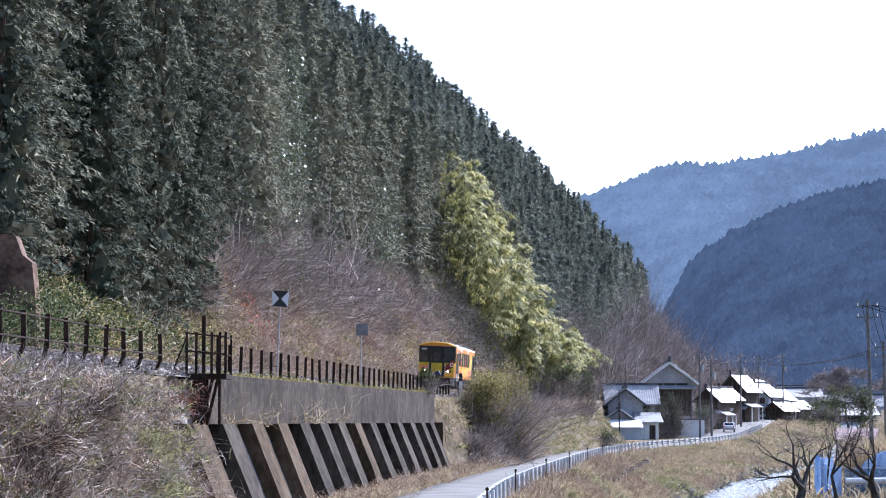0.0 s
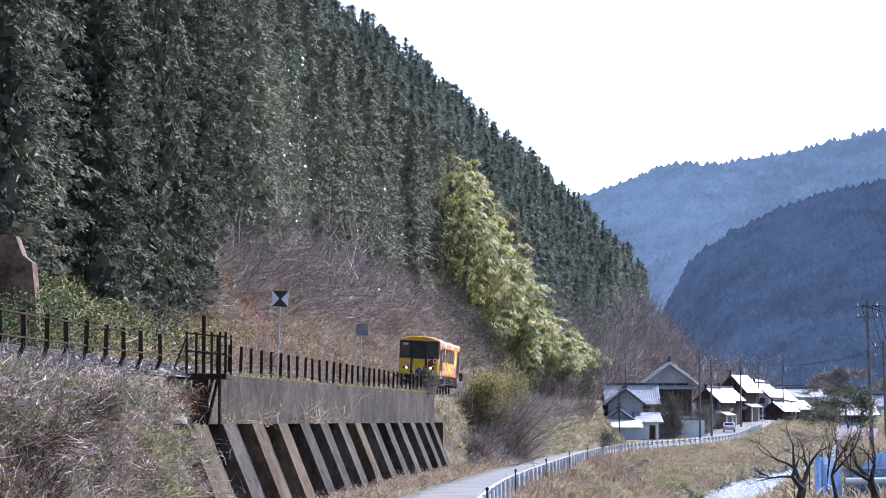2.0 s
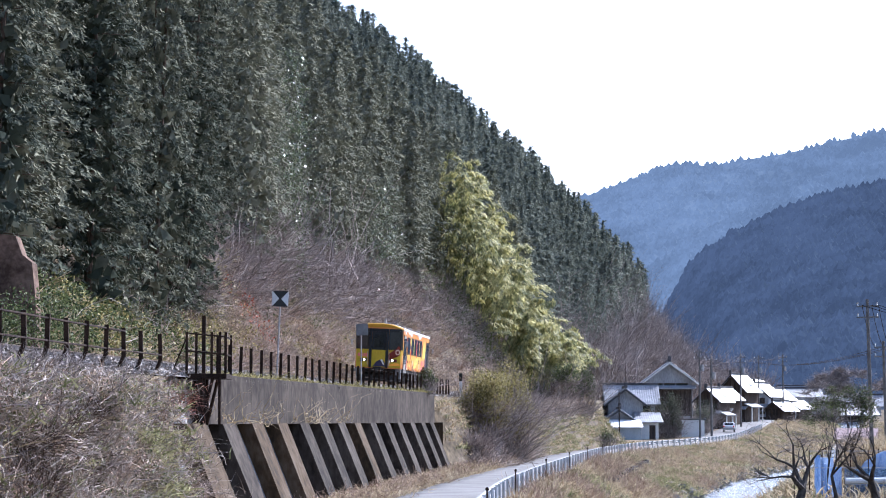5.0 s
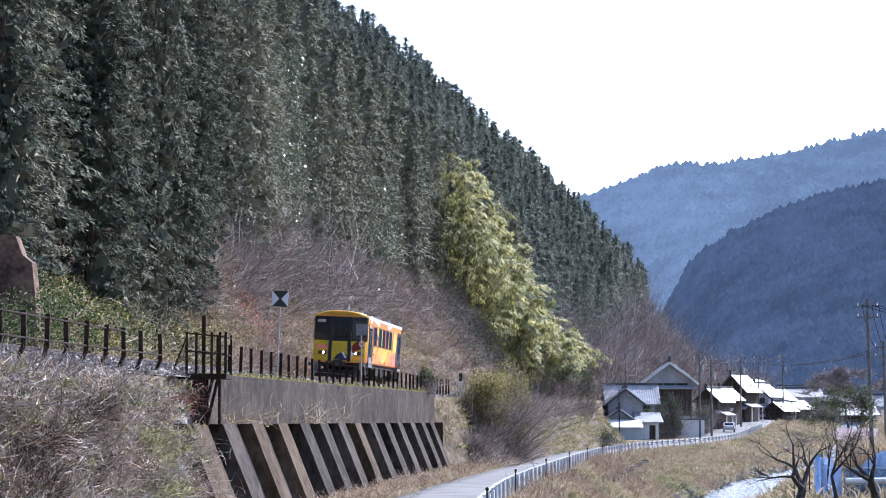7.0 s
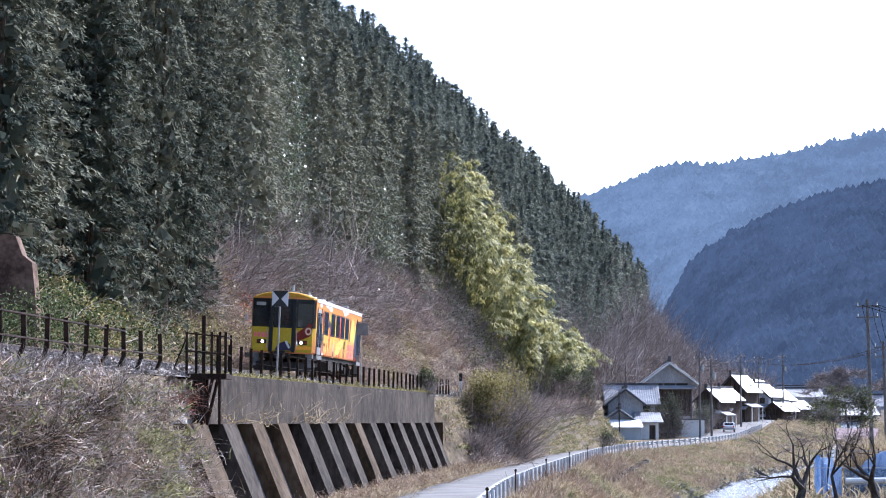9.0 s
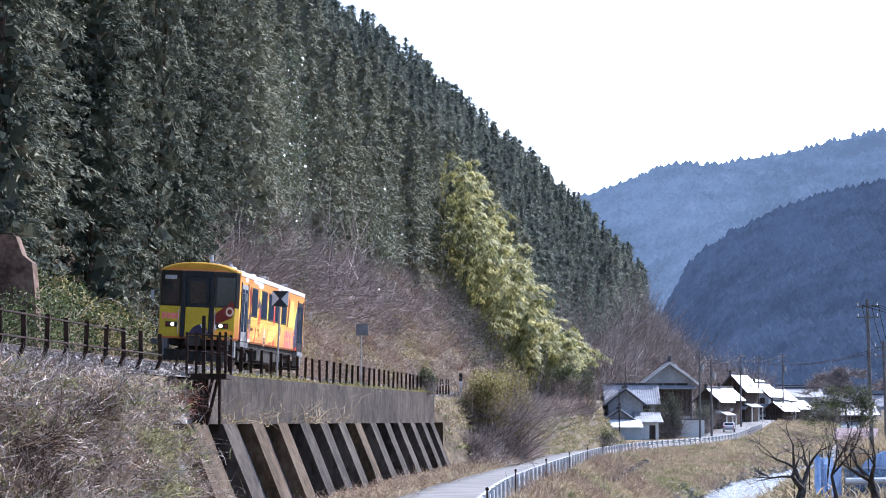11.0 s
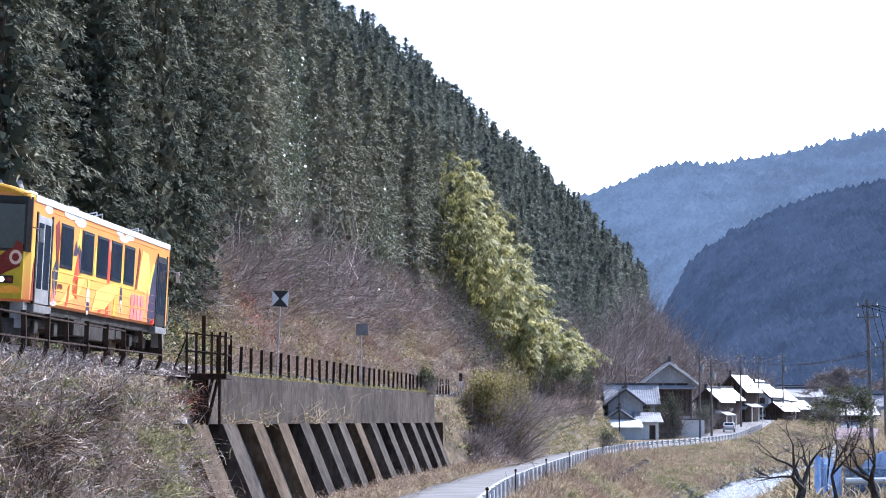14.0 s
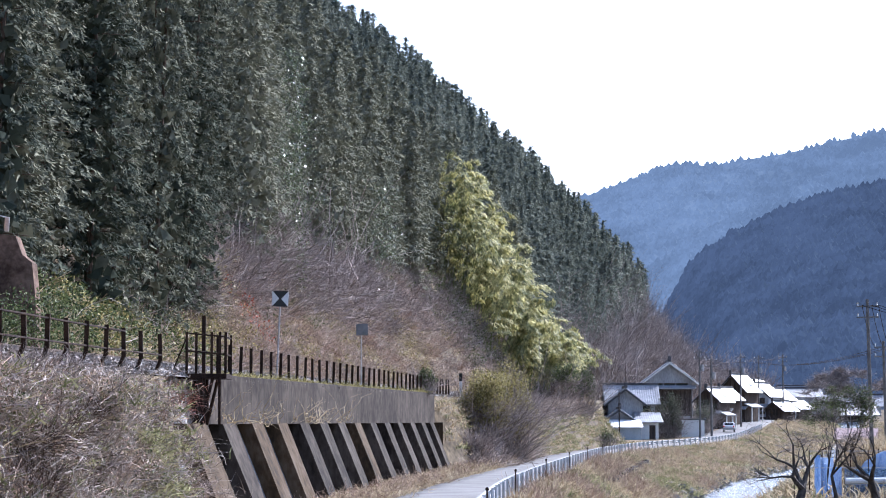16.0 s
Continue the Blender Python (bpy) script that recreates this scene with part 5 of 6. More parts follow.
    # earth bank between the line and the road beyond the wall
    n = 1500
    ys = rng.uniform(135, 262, n)
    a, b = arr(edge_x, ys) + 0.1, arr(road_l, ys) - 0.3
    k = rng.random(n)
    P = on_ground(a + k * (b - a), ys)
    pick = rng.random(n) + 0.35 * (ys > 178) * (k > 0.25)
    stuff("bank_brush_far", tangle(P[((pick < 0.6) & (ys < 182) & (k > 0.42)) | ((k < 0.3) & (ys > 192) & (ys < 245))], 22, 1.5, 0.022, up=0.6, steps=3), M_TWIG, "brown brush on the bank below the line", "brush")
    stuff("mound_grass", grass(P[pick >= 0.5], 16, 0.45, 0.03, 0.8), M_GRASS, "short green grass on the mound", "grass")
    stuff("mound_dry_grass", grass(P[pick < 0.8], 14, 0.6, 0.03, 0.8), M_GRASS_DRY, "pale dry grass on the mound", "grass")


build_brush()


def shrub(name, x, y, r, h, leaf_mat, label, n_leaf=1800, leaf=0.12, stems=26):
    """A many-stemmed shrub with bare twigs and small leaves."""
    s = root(name, pose(x, y, ground_z(x, y)), label, "shrub")
    P = np.zeros((stems, 3))
    P[:, :2] = rng.normal(size=(stems, 2)) * r * 0.25
    tagged(shared("twig_mass", quads_mesh("twig_mass", np.concatenate([tangle(P, 10, h * 0.95, 0.03, up=1.5, spread=0.6, steps=5, sag=0.1), tangle(P + np.array([0, 0, h * 0.4]), 22, h * 0.55, 0.014, up=0.7, spread=1.5)])), M_TWIG_GREY, s), kind="stuff")
    blobs = unit(rng.normal(size=(26, 3))) * (rng.random(26) ** 0.5)[:, None] * np.array([r * 0.85, r * 0.85, h * 0.36]) + np.array([0, 0, h * 0.62])
    shared("foliage", quads_mesh("foliage", foliage(blobs, n_leaf // 26, (r * 0.42, r * 0.42, h * 0.16), leaf)), leaf_mat, s)
    return s


shrub("roadside_shrub", 2.9, 149, 1.9, 6.3 - ground_z(2.9, 149), M_OLIVE, "large olive-leaved shrub at the wall's end", 9000, 0.15, 30)
shrub("roadside_shrub", 4.6, 153, 2.1, 6.9 - ground_z(4.6, 153), M_OLIVE, "large olive-leaved shrub beside the road", 9000, 0.15, 30)
shrub("dark_shrub", 4.6, 163, 2.0, 4.2, M_TWIG_GREY, "leafless dark shrub beside the road", 900, 0.1, 40)
shrub("dark_shrub", 2.0, 141, 1.2, 2.4, M_TWIG, "leafless brown shrub below the wall's end", 500, 0.1, 30)
shrub("dark_shrub", 3.4, 158, 1.6, 2.6, M_TWIG, "leafless brown shrub on the bank", 900, 0.1, 40)
shrub("wall_shrub", -0.2, 131.5, 0.6, 1.5, M_IVY, "small dark evergreen growing on the wall's top", 1500, 0.12, 10).matrix_basis = pose(edge_x(131.5) - 0.1, 131.5, wall_top(131.5) - 0.1)
shrub("garden_tree", 12.9, 236, 1.5, 4.2, M_IVY, "dark clipped garden tree by the mound", 1800, 0.2, 12)
shrub("garden_tree", 15.4, 242, 1.3, 6.4, M_IVY, "dark evergreen garden tree beside the house", 1800, 0.22, 12)
shrub("garden_tree", 16.6, 226, 0.9, 2.2, M_IVY, "small round evergreen beside the road", 900, 0.16, 8)


def build_bamboo():
    """Plumes of arching culms, leaning out over the slope."""
    R = random.Random(11)
    Q, S = [], []
    for i in range(120):
        y = R.uniform(243, 284)
        d = -2.6 + 17 * R.random()
        if d > 3 + 12 * (y - 238) / 30:
            continue
        x = track_x(y) - 3.2 - d
        z = ground_z(x, y)
        h = R.uniform(6.4, 8.8) + max(0, d) * 0.66
        lean = Vector((R.uniform(1.4, 4.0), R.uniform(-2.4, 0.2), 0)) * (0.7 + 0.04 * h)
        t = np.linspace(0, 1, 10)
        path = np.stack([x + lean.x * t ** 2.4, y + lean.y * t ** 2.4, z + h * (t - 0.2 * t ** 5)], 1)
        S.append(path)
        nb, per = 13, 46
        kb = 0.34 + 0.66 * (np.arange(nb) + rng.random(nb)) / nb
        o = np.stack([np.interp(kb, t, path[:, j]) for j in range(3)], 1)
        a = rng.random(nb) * math.tau
        bl = (0.5 + 1.5 * np.sin(np.clip(kb, 0, 1) * math.pi * 0.85)) * rng.uniform(0.6, 1.1, nb)
        v = np.stack([np.cos(a) + 0.25, np.sin(a) - 0.15, 0.30 + 0.2 * rng.normal(size=nb)], 1)
        u = rng.random((nb, per, 1)) ** 0.6
        c = o[:, None] + v[:, None] * bl[:, None, None] * u + np.array([0, 0, -0.75]) * bl[:, None, None] * u ** 2 + rng.normal(size=(nb, per, 3)) * np.array([0.2, 0.2, 0.12])
        D = v[:, None] * 0.6 + np.array([0, 0, -0.9]) * np.ones((nb, per, 1)) + rng.normal(size=(nb, per, 3)) * 0.3
        n = nb * per
        face = np.repeat(v * np.array([0.6, 0.6, 1]) + np.array([0, 0, 0.8]), per, 0)
        Q.append(leaves(c.reshape(-1, 3), D.reshape(-1, 3), rng.uniform(0.35, 0.85, n), rng.uniform(0.09, 0.19, n), face))
    stuff("bamboo_grove", np.concatenate(Q), M_BAMBOO, "yellow-green bamboo plumes arching over the slope", "bamboo")
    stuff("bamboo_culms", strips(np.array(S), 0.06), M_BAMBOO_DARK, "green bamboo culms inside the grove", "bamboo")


build_bamboo()

# ---------- village ----------
M_TILE = mat("glazed_roof_tiles", (0.14, 0.147, 0.16), (0.36, 0.37, 0.39), 0.8, rough=0.45, bump=0.15, spec=0.6, rand=0.2)
M_TILE_DARK = mat("dark_ridge_tiles", (0.05, 0.05, 0.055), (0.12, 0.12, 0.125), 1, rough=0.5)
M_PLASTER = mat("grey_white_plaster", (0.24, 0.24, 0.25), (0.42, 0.42, 0.42), 0.5, bump=0.1, stretch=(1, 1, 0.4))
M_PLASTER_BLUE = mat("cool_grey_plaster", (0.30, 0.32, 0.35), (0.50, 0.52, 0.55), 0.5, bump=0.08)
M_PLASTER_W = mat("white_plaster", (0.60, 0.60, 0.58), (0.80, 0.80, 0.78), 0.5, bump=0.08)
M_TIMBER = mat("weathered_dark_timber", (0.03, 0.024, 0.02), (0.11, 0.085, 0.07), 1.5, stretch=(3, 3, 0.3))
M_TIN_BLUE = mat("blue_grey_sheet_metal", (0.26, 0.32, 0.38), (0.46, 0.52, 0.58), 0.7, rough=0.45, metal=0.2, bump=0.1)
M_TIN = mat("pale_sheet_roof", (0.55, 0.58, 0.62), (0.78, 0.80, 0.82), 0.7, rough=0.4, bump=0.1)
M_PINK_ROOF = mat("faded_pink_sheet_roof", (0.36, 0.25, 0.23), (0.52, 0.40, 0.37), 0.7, rough=0.6)
M_POLE = mat("concrete_pole", (0.10, 0.095, 0.09), (0.22, 0.21, 0.20), 2, bump=0.1)


def slope_roof(house, x0, x1, ya, za, yb, zb, material=None, tiles=True, name="roof"):
    """A tiled slope from its eave (ya, za) to its ridge (yb, zb), between x0 and x1, with rolls down the slope."""
    n = max(2, int((x1 - x0) / 0.3))
    L = math.hypot(yb - ya, zb - za)
    nx = Vector((0, -(zb - za) / L, (yb - ya) / L)) * (1 if yb > ya else -1)
    bm = bmesh.new()
    rows = []
    m = n * 2 if tiles else 1
    for i in range(m + 1):
        x = x0 + (x1 - x0) * i / m
        o = nx * ((0.022 if i % 2 else 0.0) if tiles else 0)
        rows.append([bm.verts.new(Vector((x, ya + (yb - ya) * k, za + (zb - za) * k)) + o) for k in (0, 0.5, 1)] + [bm.verts.new(Vector((x, yb, zb)) - nx * 0.14), bm.verts.new(Vector((x, ya, za)) - nx * 0.14)])
    for a, b in zip(rows, rows[1:]):
        for j in range(5):
            bm.faces.new((a[j], b[j], b[(j + 1) % 5], a[(j + 1) % 5]))
    bm.faces.new(rows[0]), bm.faces.new(rows[-1][::-1])
    bmesh.ops.recalc_face_normals(bm, faces=bm.faces[:])
    return part(name, bm, material or M_TILE, house)


def windows(house, x0, x1, y, z0, z1, n, wood=M_TIMBER):
    w = (x1 - x0) / n
    for i in range(n):
        a, b = x0 + i * w + 0.06, x0 + (i + 1) * w - 0.06
        f = part("window", boxed(a, b, y - 0.06, y + 0.02, z0, z1), wood, house)
        part("pane", boxed(a + 0.07, (a + b) / 2 - 0.02, y - 0.075, y - 0.055, z0 + 0.08, z1 - 0.08), M_GLASS, f)
        part("pane", boxed((a + b) / 2 + 0.02, b - 0.07, y - 0.075, y - 0.055, z0 + 0.08, z1 - 0.08), M_GLASS, f)


def house(x, y, z, turn, w, d, eave, ridge, label, wall=None, gable_front=True, pent=0.0, timber=False, over=0.7, tile=None, barge=None, side=0.0, glazed=True):
    """A tiled farmhouse: w across, d deep, walls to the eave, pitched roof, optional pent roof and timber front."""
    wall = wall or M_PLASTER
    h = root("house", pose(x, y, z, 0, 0, turn), label, "house", "village houses")
    part("wall", boxed(-w / 2, w / 2, -d / 2, d / 2, -0.6, eave, bevel=0.02), wall, h)
    part("plinth", boxed(-w / 2 - 0.05, w / 2 + 0.05, -d / 2 - 0.05, d / 2 + 0.05, -0.6, 0.4, bevel=0.02), M_CONCRETE, h)
    if gable_front:
        part("gable", prism(bmesh.new(), [(-w / 2, eave - 0.02), (w / 2, eave - 0.02), (0, ridge - 0.25)], -d / 2, d / 2), wall, h)
        s = (ridge - eave) / (w / 2)
        turn_m = pose(0, 0, 0, 0, 0, 90)
        for k in (0, 1):
            r = slope_roof(h, -d / 2 - over, d / 2 + over, -w / 2 - over, eave - s * over, 0, ridge, tile)
            r.matrix_basis = pose(0, 0, 0, 0, 0, 90 + 180 * k)
        for k in (-1, 1):
            part("barge_board", prism(bmesh.new(), [(k * (w / 2 + over), eave - s * over - 0.12), (0, ridge - 0.12), (0, ridge - 0.42), (k * (w / 2 + over), eave - s * over - 0.36)], -d / 2 - over - 0.03, -d / 2 - over + 0.05), barge or M_PLASTER_W, h)
        part("ridge_cap", boxed(-0.16, 0.16, -d / 2 - over, d / 2 + over, ridge - 0.08, ridge + 0.26, bevel=0.05), M_TILE_DARK, h)
        part("ridge_finial", boxed(-0.22, 0.22, -d / 2 - over - 0.12, -d / 2 - over + 0.1, ridge - 0.1, ridge + 0.7, bevel=0.08), M_TILE_DARK, h)
    else:
        part("gable", prism(bmesh.new(), [(-d / 2, eave - 0.02), (d / 2, eave - 0.02), (0, ridge - 0.25)], -w / 2, w / 2, "x"), wall, h)
        s = (ridge - eave) / (d / 2)
        slope_roof(h, -w / 2 - over, w / 2 + over, -d / 2 - over, eave - s * over, 0, ridge, tile)
        slope_roof(h, -w / 2 - over, w / 2 + over, d / 2 + over, eave - s * over, 0, ridge, tile)
        part("ridge_cap", boxed(-w / 2 - over, w / 2 + over, -0.16, 0.16, ridge - 0.08, ridge + 0.26, bevel=0.05), M_TILE_DARK, h)
    if side:
        slope_roof(h, -d / 2 - 0.3, d / 2 - 1.0, -w / 2 - 1.5, side - 0.6, -w / 2 - 0.01, side, tile, name="side_roof").matrix_basis = pose(0, 0, 0, 0, 0, 90)
        for py in (-d / 2, 0, d / 2 - 1.2):
            part("veranda_post", boxed(w / 2 + 1.2, w / 2 + 1.34, py, py + 0.14, -0.3, side - 0.55), M_PLASTER_W, h)
    if pent:
        slope_roof(h, -w / 2 - 0.5, w / 2 + 0.5, -d / 2 - 1.1, pent - 0.45, -d / 2 - 0.01, pent, tile, name="pent_roof")
    if timber:
        lo, hi = 2.7, min(eave - 0.3, (pent if pent > 5 else eave) - 0.3)
        part("timber_front", boxed(-w / 2 + 0.1, w / 2 - 0.1, -d / 2 - 0.05, -d / 2 - 0.005, lo, hi), M_TIMBER, h)
        for i in range(6):
            px = -w / 2 + 0.2 + i * (w - 0.4) / 5
            part("timber_post", boxed(px - 0.08, px + 0.08, -d / 2 - 0.1, -d / 2 - 0.052, 0.3, hi), M_TIMBER, h)
    if not glazed:
        return h
    windows(h, -w / 2 + 0.6, w / 2 - 0.6, -d / 2 - 0.02, 0.9, 2.2, 3)
    if eave > 4.5:
        windows(h, -w / 2 + 0.6, w / 2 - 0.6, -d / 2 - (0.06 if timber else 0.02), eave - 1.75, eave - 0.7, 3)
    return h


def build_village():
    # two-storey farmhouse with a broad gable
    house(32.3, 322, 0.9, -3, 6.4, 11, 8.0, 10.4, "two-storey farmhouse with a broad white-edged gable and timbered front", M_PLASTER, True, 7.0, True, 0.9)
    house(25.6, 306, 0.6, 0, 6.2, 6, 5.0, 7.2, "grey plaster house with a bright tiled roof", M_PLASTER, False, 2.9, False, 0.7)
    house(24.4, 301.5, 0.6, 0, 4.6, 3.6, 4.9, 6.7, "grey gabled wing with tiled roof", M_PLASTER, True, 3.0, False, 0.6, barge=M_TILE_DARK, glazed=False)
    house(23.3, 297.6, 0.5, 0, 4.4, 2.6, 2.5, 4.0, "low gabled outhouse with a tiled roof", M_PLASTER, True, 0, False, 0.6, barge=M_TILE_DARK, glazed=False)
    s = root("shed", pose(23.6, 294, 0.3), "low blue-grey sheet metal shed with a pale roof", "shed")
    part("wall", boxed(-2.4, 2.2, -1.8, 1.8, -0.5, 1.75, bevel=0.02), M_TIN_BLUE, s)
    slope_roof(s, -2.8, 2.5, -2.3, 1.75, 2.0, 2.75, M_TIN, False)
    s2 = root("shed", pose(27.1, 297.5, 0.4), "cream walled lean-to shed beside the house", "shed")
    part("wall", boxed(-1.3, 1.3, -2.0, 2.0, -0.5, 2.4, bevel=0.02), M_PLASTER_W, s2)
    slope_roof(s2, -1.7, 1.9, -2.6, 2.3, 2.0, 3.6, M_TILE, True)
    part("door", boxed(0.1, 0.9, -2.04, -1.99, 0, 1.9), M_TIMBER, s2)
    w = root("garden_wall", pose(34.6, 308, 0.4), "white plaster garden wall with a dark tiled cap", "wall")
    part("panel", boxed(-1.9, 1.3, -0.12, 0.12, -0.4, 2.6, bevel=0.02), M_PLASTER_W, w)
    part("cap", boxed(-2.1, 1.5, -0.3, 0.3, 2.6, 2.8, bevel=0.05), M_TILE_DARK, w)
    # row of houses up the valley
    for x, y, t, ww, d, e, r, gf, lab, tm, sd in (
            (42.0, 348, -26, 3.6, 5.6, 4.6, 6.2, True, "tiled house with a sunlit roof slope beside the road", True, 2.6),
            (46.2, 366, -26, 3.4, 5.4, 4.6, 6.1, True, "narrow tiled house farther up the road", True, 0),
            (51.0, 386, -30, 4.6, 6.0, 5.8, 8.2, True, "tall dark-gabled house with a bright roof slope", True, 3.2),
            (58.6, 412, -28, 4.8, 6.2, 4.6, 6.6, True, "white-walled house with a bright roof slope", False, 2.8),
            (64.0, 428, -28, 4.4, 5.6, 3.8, 5.5, True, "tiled house with a shining roof slope", False, 2.2),
            (67.5, 430, -34, 4.4, 6, 2.5, 3.9, True, "small low tiled outbuilding beside the road", True, 0),
            (74, 470, 5, 9, 6, 4.2, 5.8, False, "long pale house with a shining roof", False, 0),
            (83.5, 492, 8, 6, 6, 4.0, 5.7, False, "pale house with two shining roof slopes", False, 0),
            (61.0, 405, -36, 3.4, 5, 2.2, 3.5, True, "low lean-to house at the road's edge", True, 0),
            (88, 484, 10, 9, 7, 2.8, 5.0, False, "low house with pale roof", False, 0), (97, 520, -10, 9, 7, 3.5, 5.8, False, "distant house with pale roof", False, 0),
            (84, 530, 15, 9, 7, 4.2, 6.4, False, "distant low house with tiled roof", False, 0), (69.5, 500, -30, 6, 8, 5.2, 7.4, True, "distant tiled house under the wooded slope", True, 0)):
        house(x, y, ground_z(x, y), t, ww, d, e, r, lab, M_PLASTER_BLUE if y > 400 and not tm else M_TIMBER if tm else M_PLASTER, gf, 2.7 if e > 4 else 0, tm, barge=M_TIMBER, side=sd)
    b = root("barn", pose(57.5, 312, ground_z(57.5, 312), 0, 0, -12), "low barn with a faded pink sheet roof", "barn")
    part("wall", boxed(-2.6, 2.6, -2, 2, -0.5, 2.2), M_PLASTER, b)
    slope_roof(b, -3, 3, -2.6, 2.1, 0, 3.6, M_PINK_ROOF, False), slope_roof(b, -3, 3, 2.6, 2.1, 0, 3.6, M_PINK_ROOF, False)
    for x, y, h, lab in ((34.4, 300, 12.0, "roadside"), (36.9, 308, 11, "roadside"), (46.8, 352, 11.5, "roadside"), (54.7, 388, 11.5, "roadside"), (61.5, 405, 12.0, "roadside"), (31.0, 162, 12.6, "riverside"), (37.6, 190, 10.5, "riverside"), (22.4, 285, 6.6, "thin")):
        p = root("utility_pole", pose(x, y, ground_z(x, y), 0, -1.0 if lab == "riverside" else 0, 0), {"roadside": "grey concrete utility pole with crossarms", "riverside": "tall weathered utility pole on the river bank", "thin": "thin dark steel pole in front of the shed"}[lab], "utility pole", "utility poles of the village")
        r = 0.09 if lab == "thin" else 0.17
        part("shaft", rod(bmesh.new(), (0, 0, -0.5), (0, 0, h), r, r * 0.65, 10), M_RUST if lab == "thin" else M_POLE, p)
        if lab != "thin":
            for k in (0.5, 1.3):
                part("crossarm", boxed(-0.8, 0.8, -0.06, 0.06, h - k - 0.05, h - k + 0.05), M_POLE, p)
                for i in (-0.7, 0, 0.7):
                    part("insulator", rod(bmesh.new(), (i, 0, h - k + 0.05), (i, 0, h - k + 0.28), 0.05, 0.04, 6), M_WHITE, p)
        if lab == "roadside":
            part("transformer", rod(bmesh.new(), (0.35, 0, h - 3.0), (0.35, 0, h - 2.1), 0.26, 0.26, 10), M_GREY, p)
    spans = (((34.4, 300, 12.2), (36.9, 308, 11.6)), ((36.9, 308, 11.4), (46.8, 352, 13.2)), ((46.8, 352, 13.2), (54.7, 388, 14)), ((54.7, 388, 14), (61.5, 405, 15)), ((31.0, 162, 11.2), (37.6, 190, 9.0)), ((37.6, 190, 9.0), (54.7, 388, 13.0)), ((31.0, 162, 11.2), (40, 150, 10.2)))
    for a, b in spans:
        wire = root("power_line", pose(0, 0, 0), "thin sagging overhead cables", "cable")
        for off in (-0.6, 0.1, 0.6):
            bm = bmesh.new()
            pts = [Vector((a[0] + off + (b[0] - a[0]) * k, a[1] + (b[1] - a[1]) * k, a[2] + (b[2] - a[2]) * k - 4 * 0.9 * k * (1 - k))) for k in np.linspace(0, 1, 9)]
            tube(bm, pts, 0.022, 4)
            part("cable", bm, M_RUST, wire)


build_village()


def build_car():
    c = root("car", pose(41.6, 326, road_z(326) + 0.06, 0, 0, -9), "silver hatchback parked at the roadside, seen from behind", "car")
    prof = [(-1.95, 0.3), (-2.0, 0.72), (-1.85, 0.86), (-1.3, 0.92), (-0.8, 1.32), (0.1, 1.36), (0.85, 0.95), (1.85, 0.85), (1.98, 0.55), (1.9, 0.3)]
    bm = prism(bmesh.new(), prof, -0.82, 0.82, "x")
    bmesh.ops.bevel(bm, geom=bm.edges[:], offset=0.07, segments=2, affect="EDGES")
    part("body", bm, M_ALU, c, "silver bodywork", smooth=False)
    part("rear_window", boxed(-0.62, 0.62, -0.03, 0.03, -0.22, 0.22, bevel=0.02, m=pose(0, -1.06, 1.13, -50, 0, 0)), M_GLASS, c)
    for s in (-1, 1):
        part("side_window", boxed(s * 0.80, s * 0.84, -0.8, 0.4, 0.98, 1.24, bevel=0.02), M_GLASS, c)
        part("tail_light", boxed(s * 0.7 - 0.1, s * 0.7 + 0.1, -1.97, -1.85, 0.68, 0.92, bevel=0.02), M_RED, c)
        for y in (-1.2, 1.25):
            wl = part("wheel", rod(bmesh.new(), (s * 0.66, y, 0.30), (s * 0.85, y, 0.30), 0.30, 0.30, 14), M_BLACK, c)
            part("rim", rod(bmesh.new(), (s * 0.8, y, 0.30), (s * 0.862, y, 0.30), 0.19, 0.17, 10), M_GREY, wl)
    part("bumper", boxed(-0.8, 0.8, -2.02, -1.85, 0.32, 0.60, bevel=0.04), M_GREY, c)
    part("plate_bar", boxed(-0.17, 0.17, -2.03, -2.015, 0.62, 0.72), M_WHITE, c)


build_car()


def branch_tree(name, x, y, h, label, spread=0.6, depth=5, r=0.12, seed=1, leaf=None, n_leaf=0, twigs=30, category="tree", tw=0.012):
    """A bare tree: limbs forking from a trunk, with fine twigs at the ends and optional small leaves."""
    R = random.Random(seed)
    t = root(name, pose(x, y, ground_z(x, y) - 0.05), label, category)
    bm = bmesh.new()
    tips = []

    def grow(p, d, L, rad, k):
        q = p
        for _ in range(2):
            d = (d + Vector((R.uniform(-1, 1), R.uniform(-1, 1), R.uniform(-0.5, 0.8))) * 0.28).normalized()
            e = q + d * L / 2
            rod(bm, q, e, rad, rad * 0.8, 6 if k < 3 else 4)
            q, rad = e, rad * 0.8
        if k >= depth:
            tips.append((q, d))
            return
        for i in range(R.choice((2, 3)) if k else 3):
            nd = (d * 0.7 + Vector((R.uniform(-1, 1), R.uniform(-1, 1), R.uniform(-0.25, 0.9))) * spread).normalized()
            grow(q, nd, L * R.uniform(0.62, 0.85), rad * 0.72, k + 1)

    grow(Vector((0, 0, -0.2)), Vector((R.uniform(-0.2, 0.2), 0, 1)), h * 0.3, r, 0)
    part("trunk", bm, M_BARK_GREY, t)
    P = np.array([q for q, _ in tips])
    tagged(shared("twig_mass", quads_mesh("twig_mass", tangle(P, twigs, h * 0.13, tw, up=0.5, spread=0.3)), M_TWIG_GREY, t), kind="stuff")
    if leaf:
        shared("foliage", quads_mesh("foliage", foliage(P, n_leaf, (h * 0.05,) * 3, 0.08)), leaf, t)
    return t


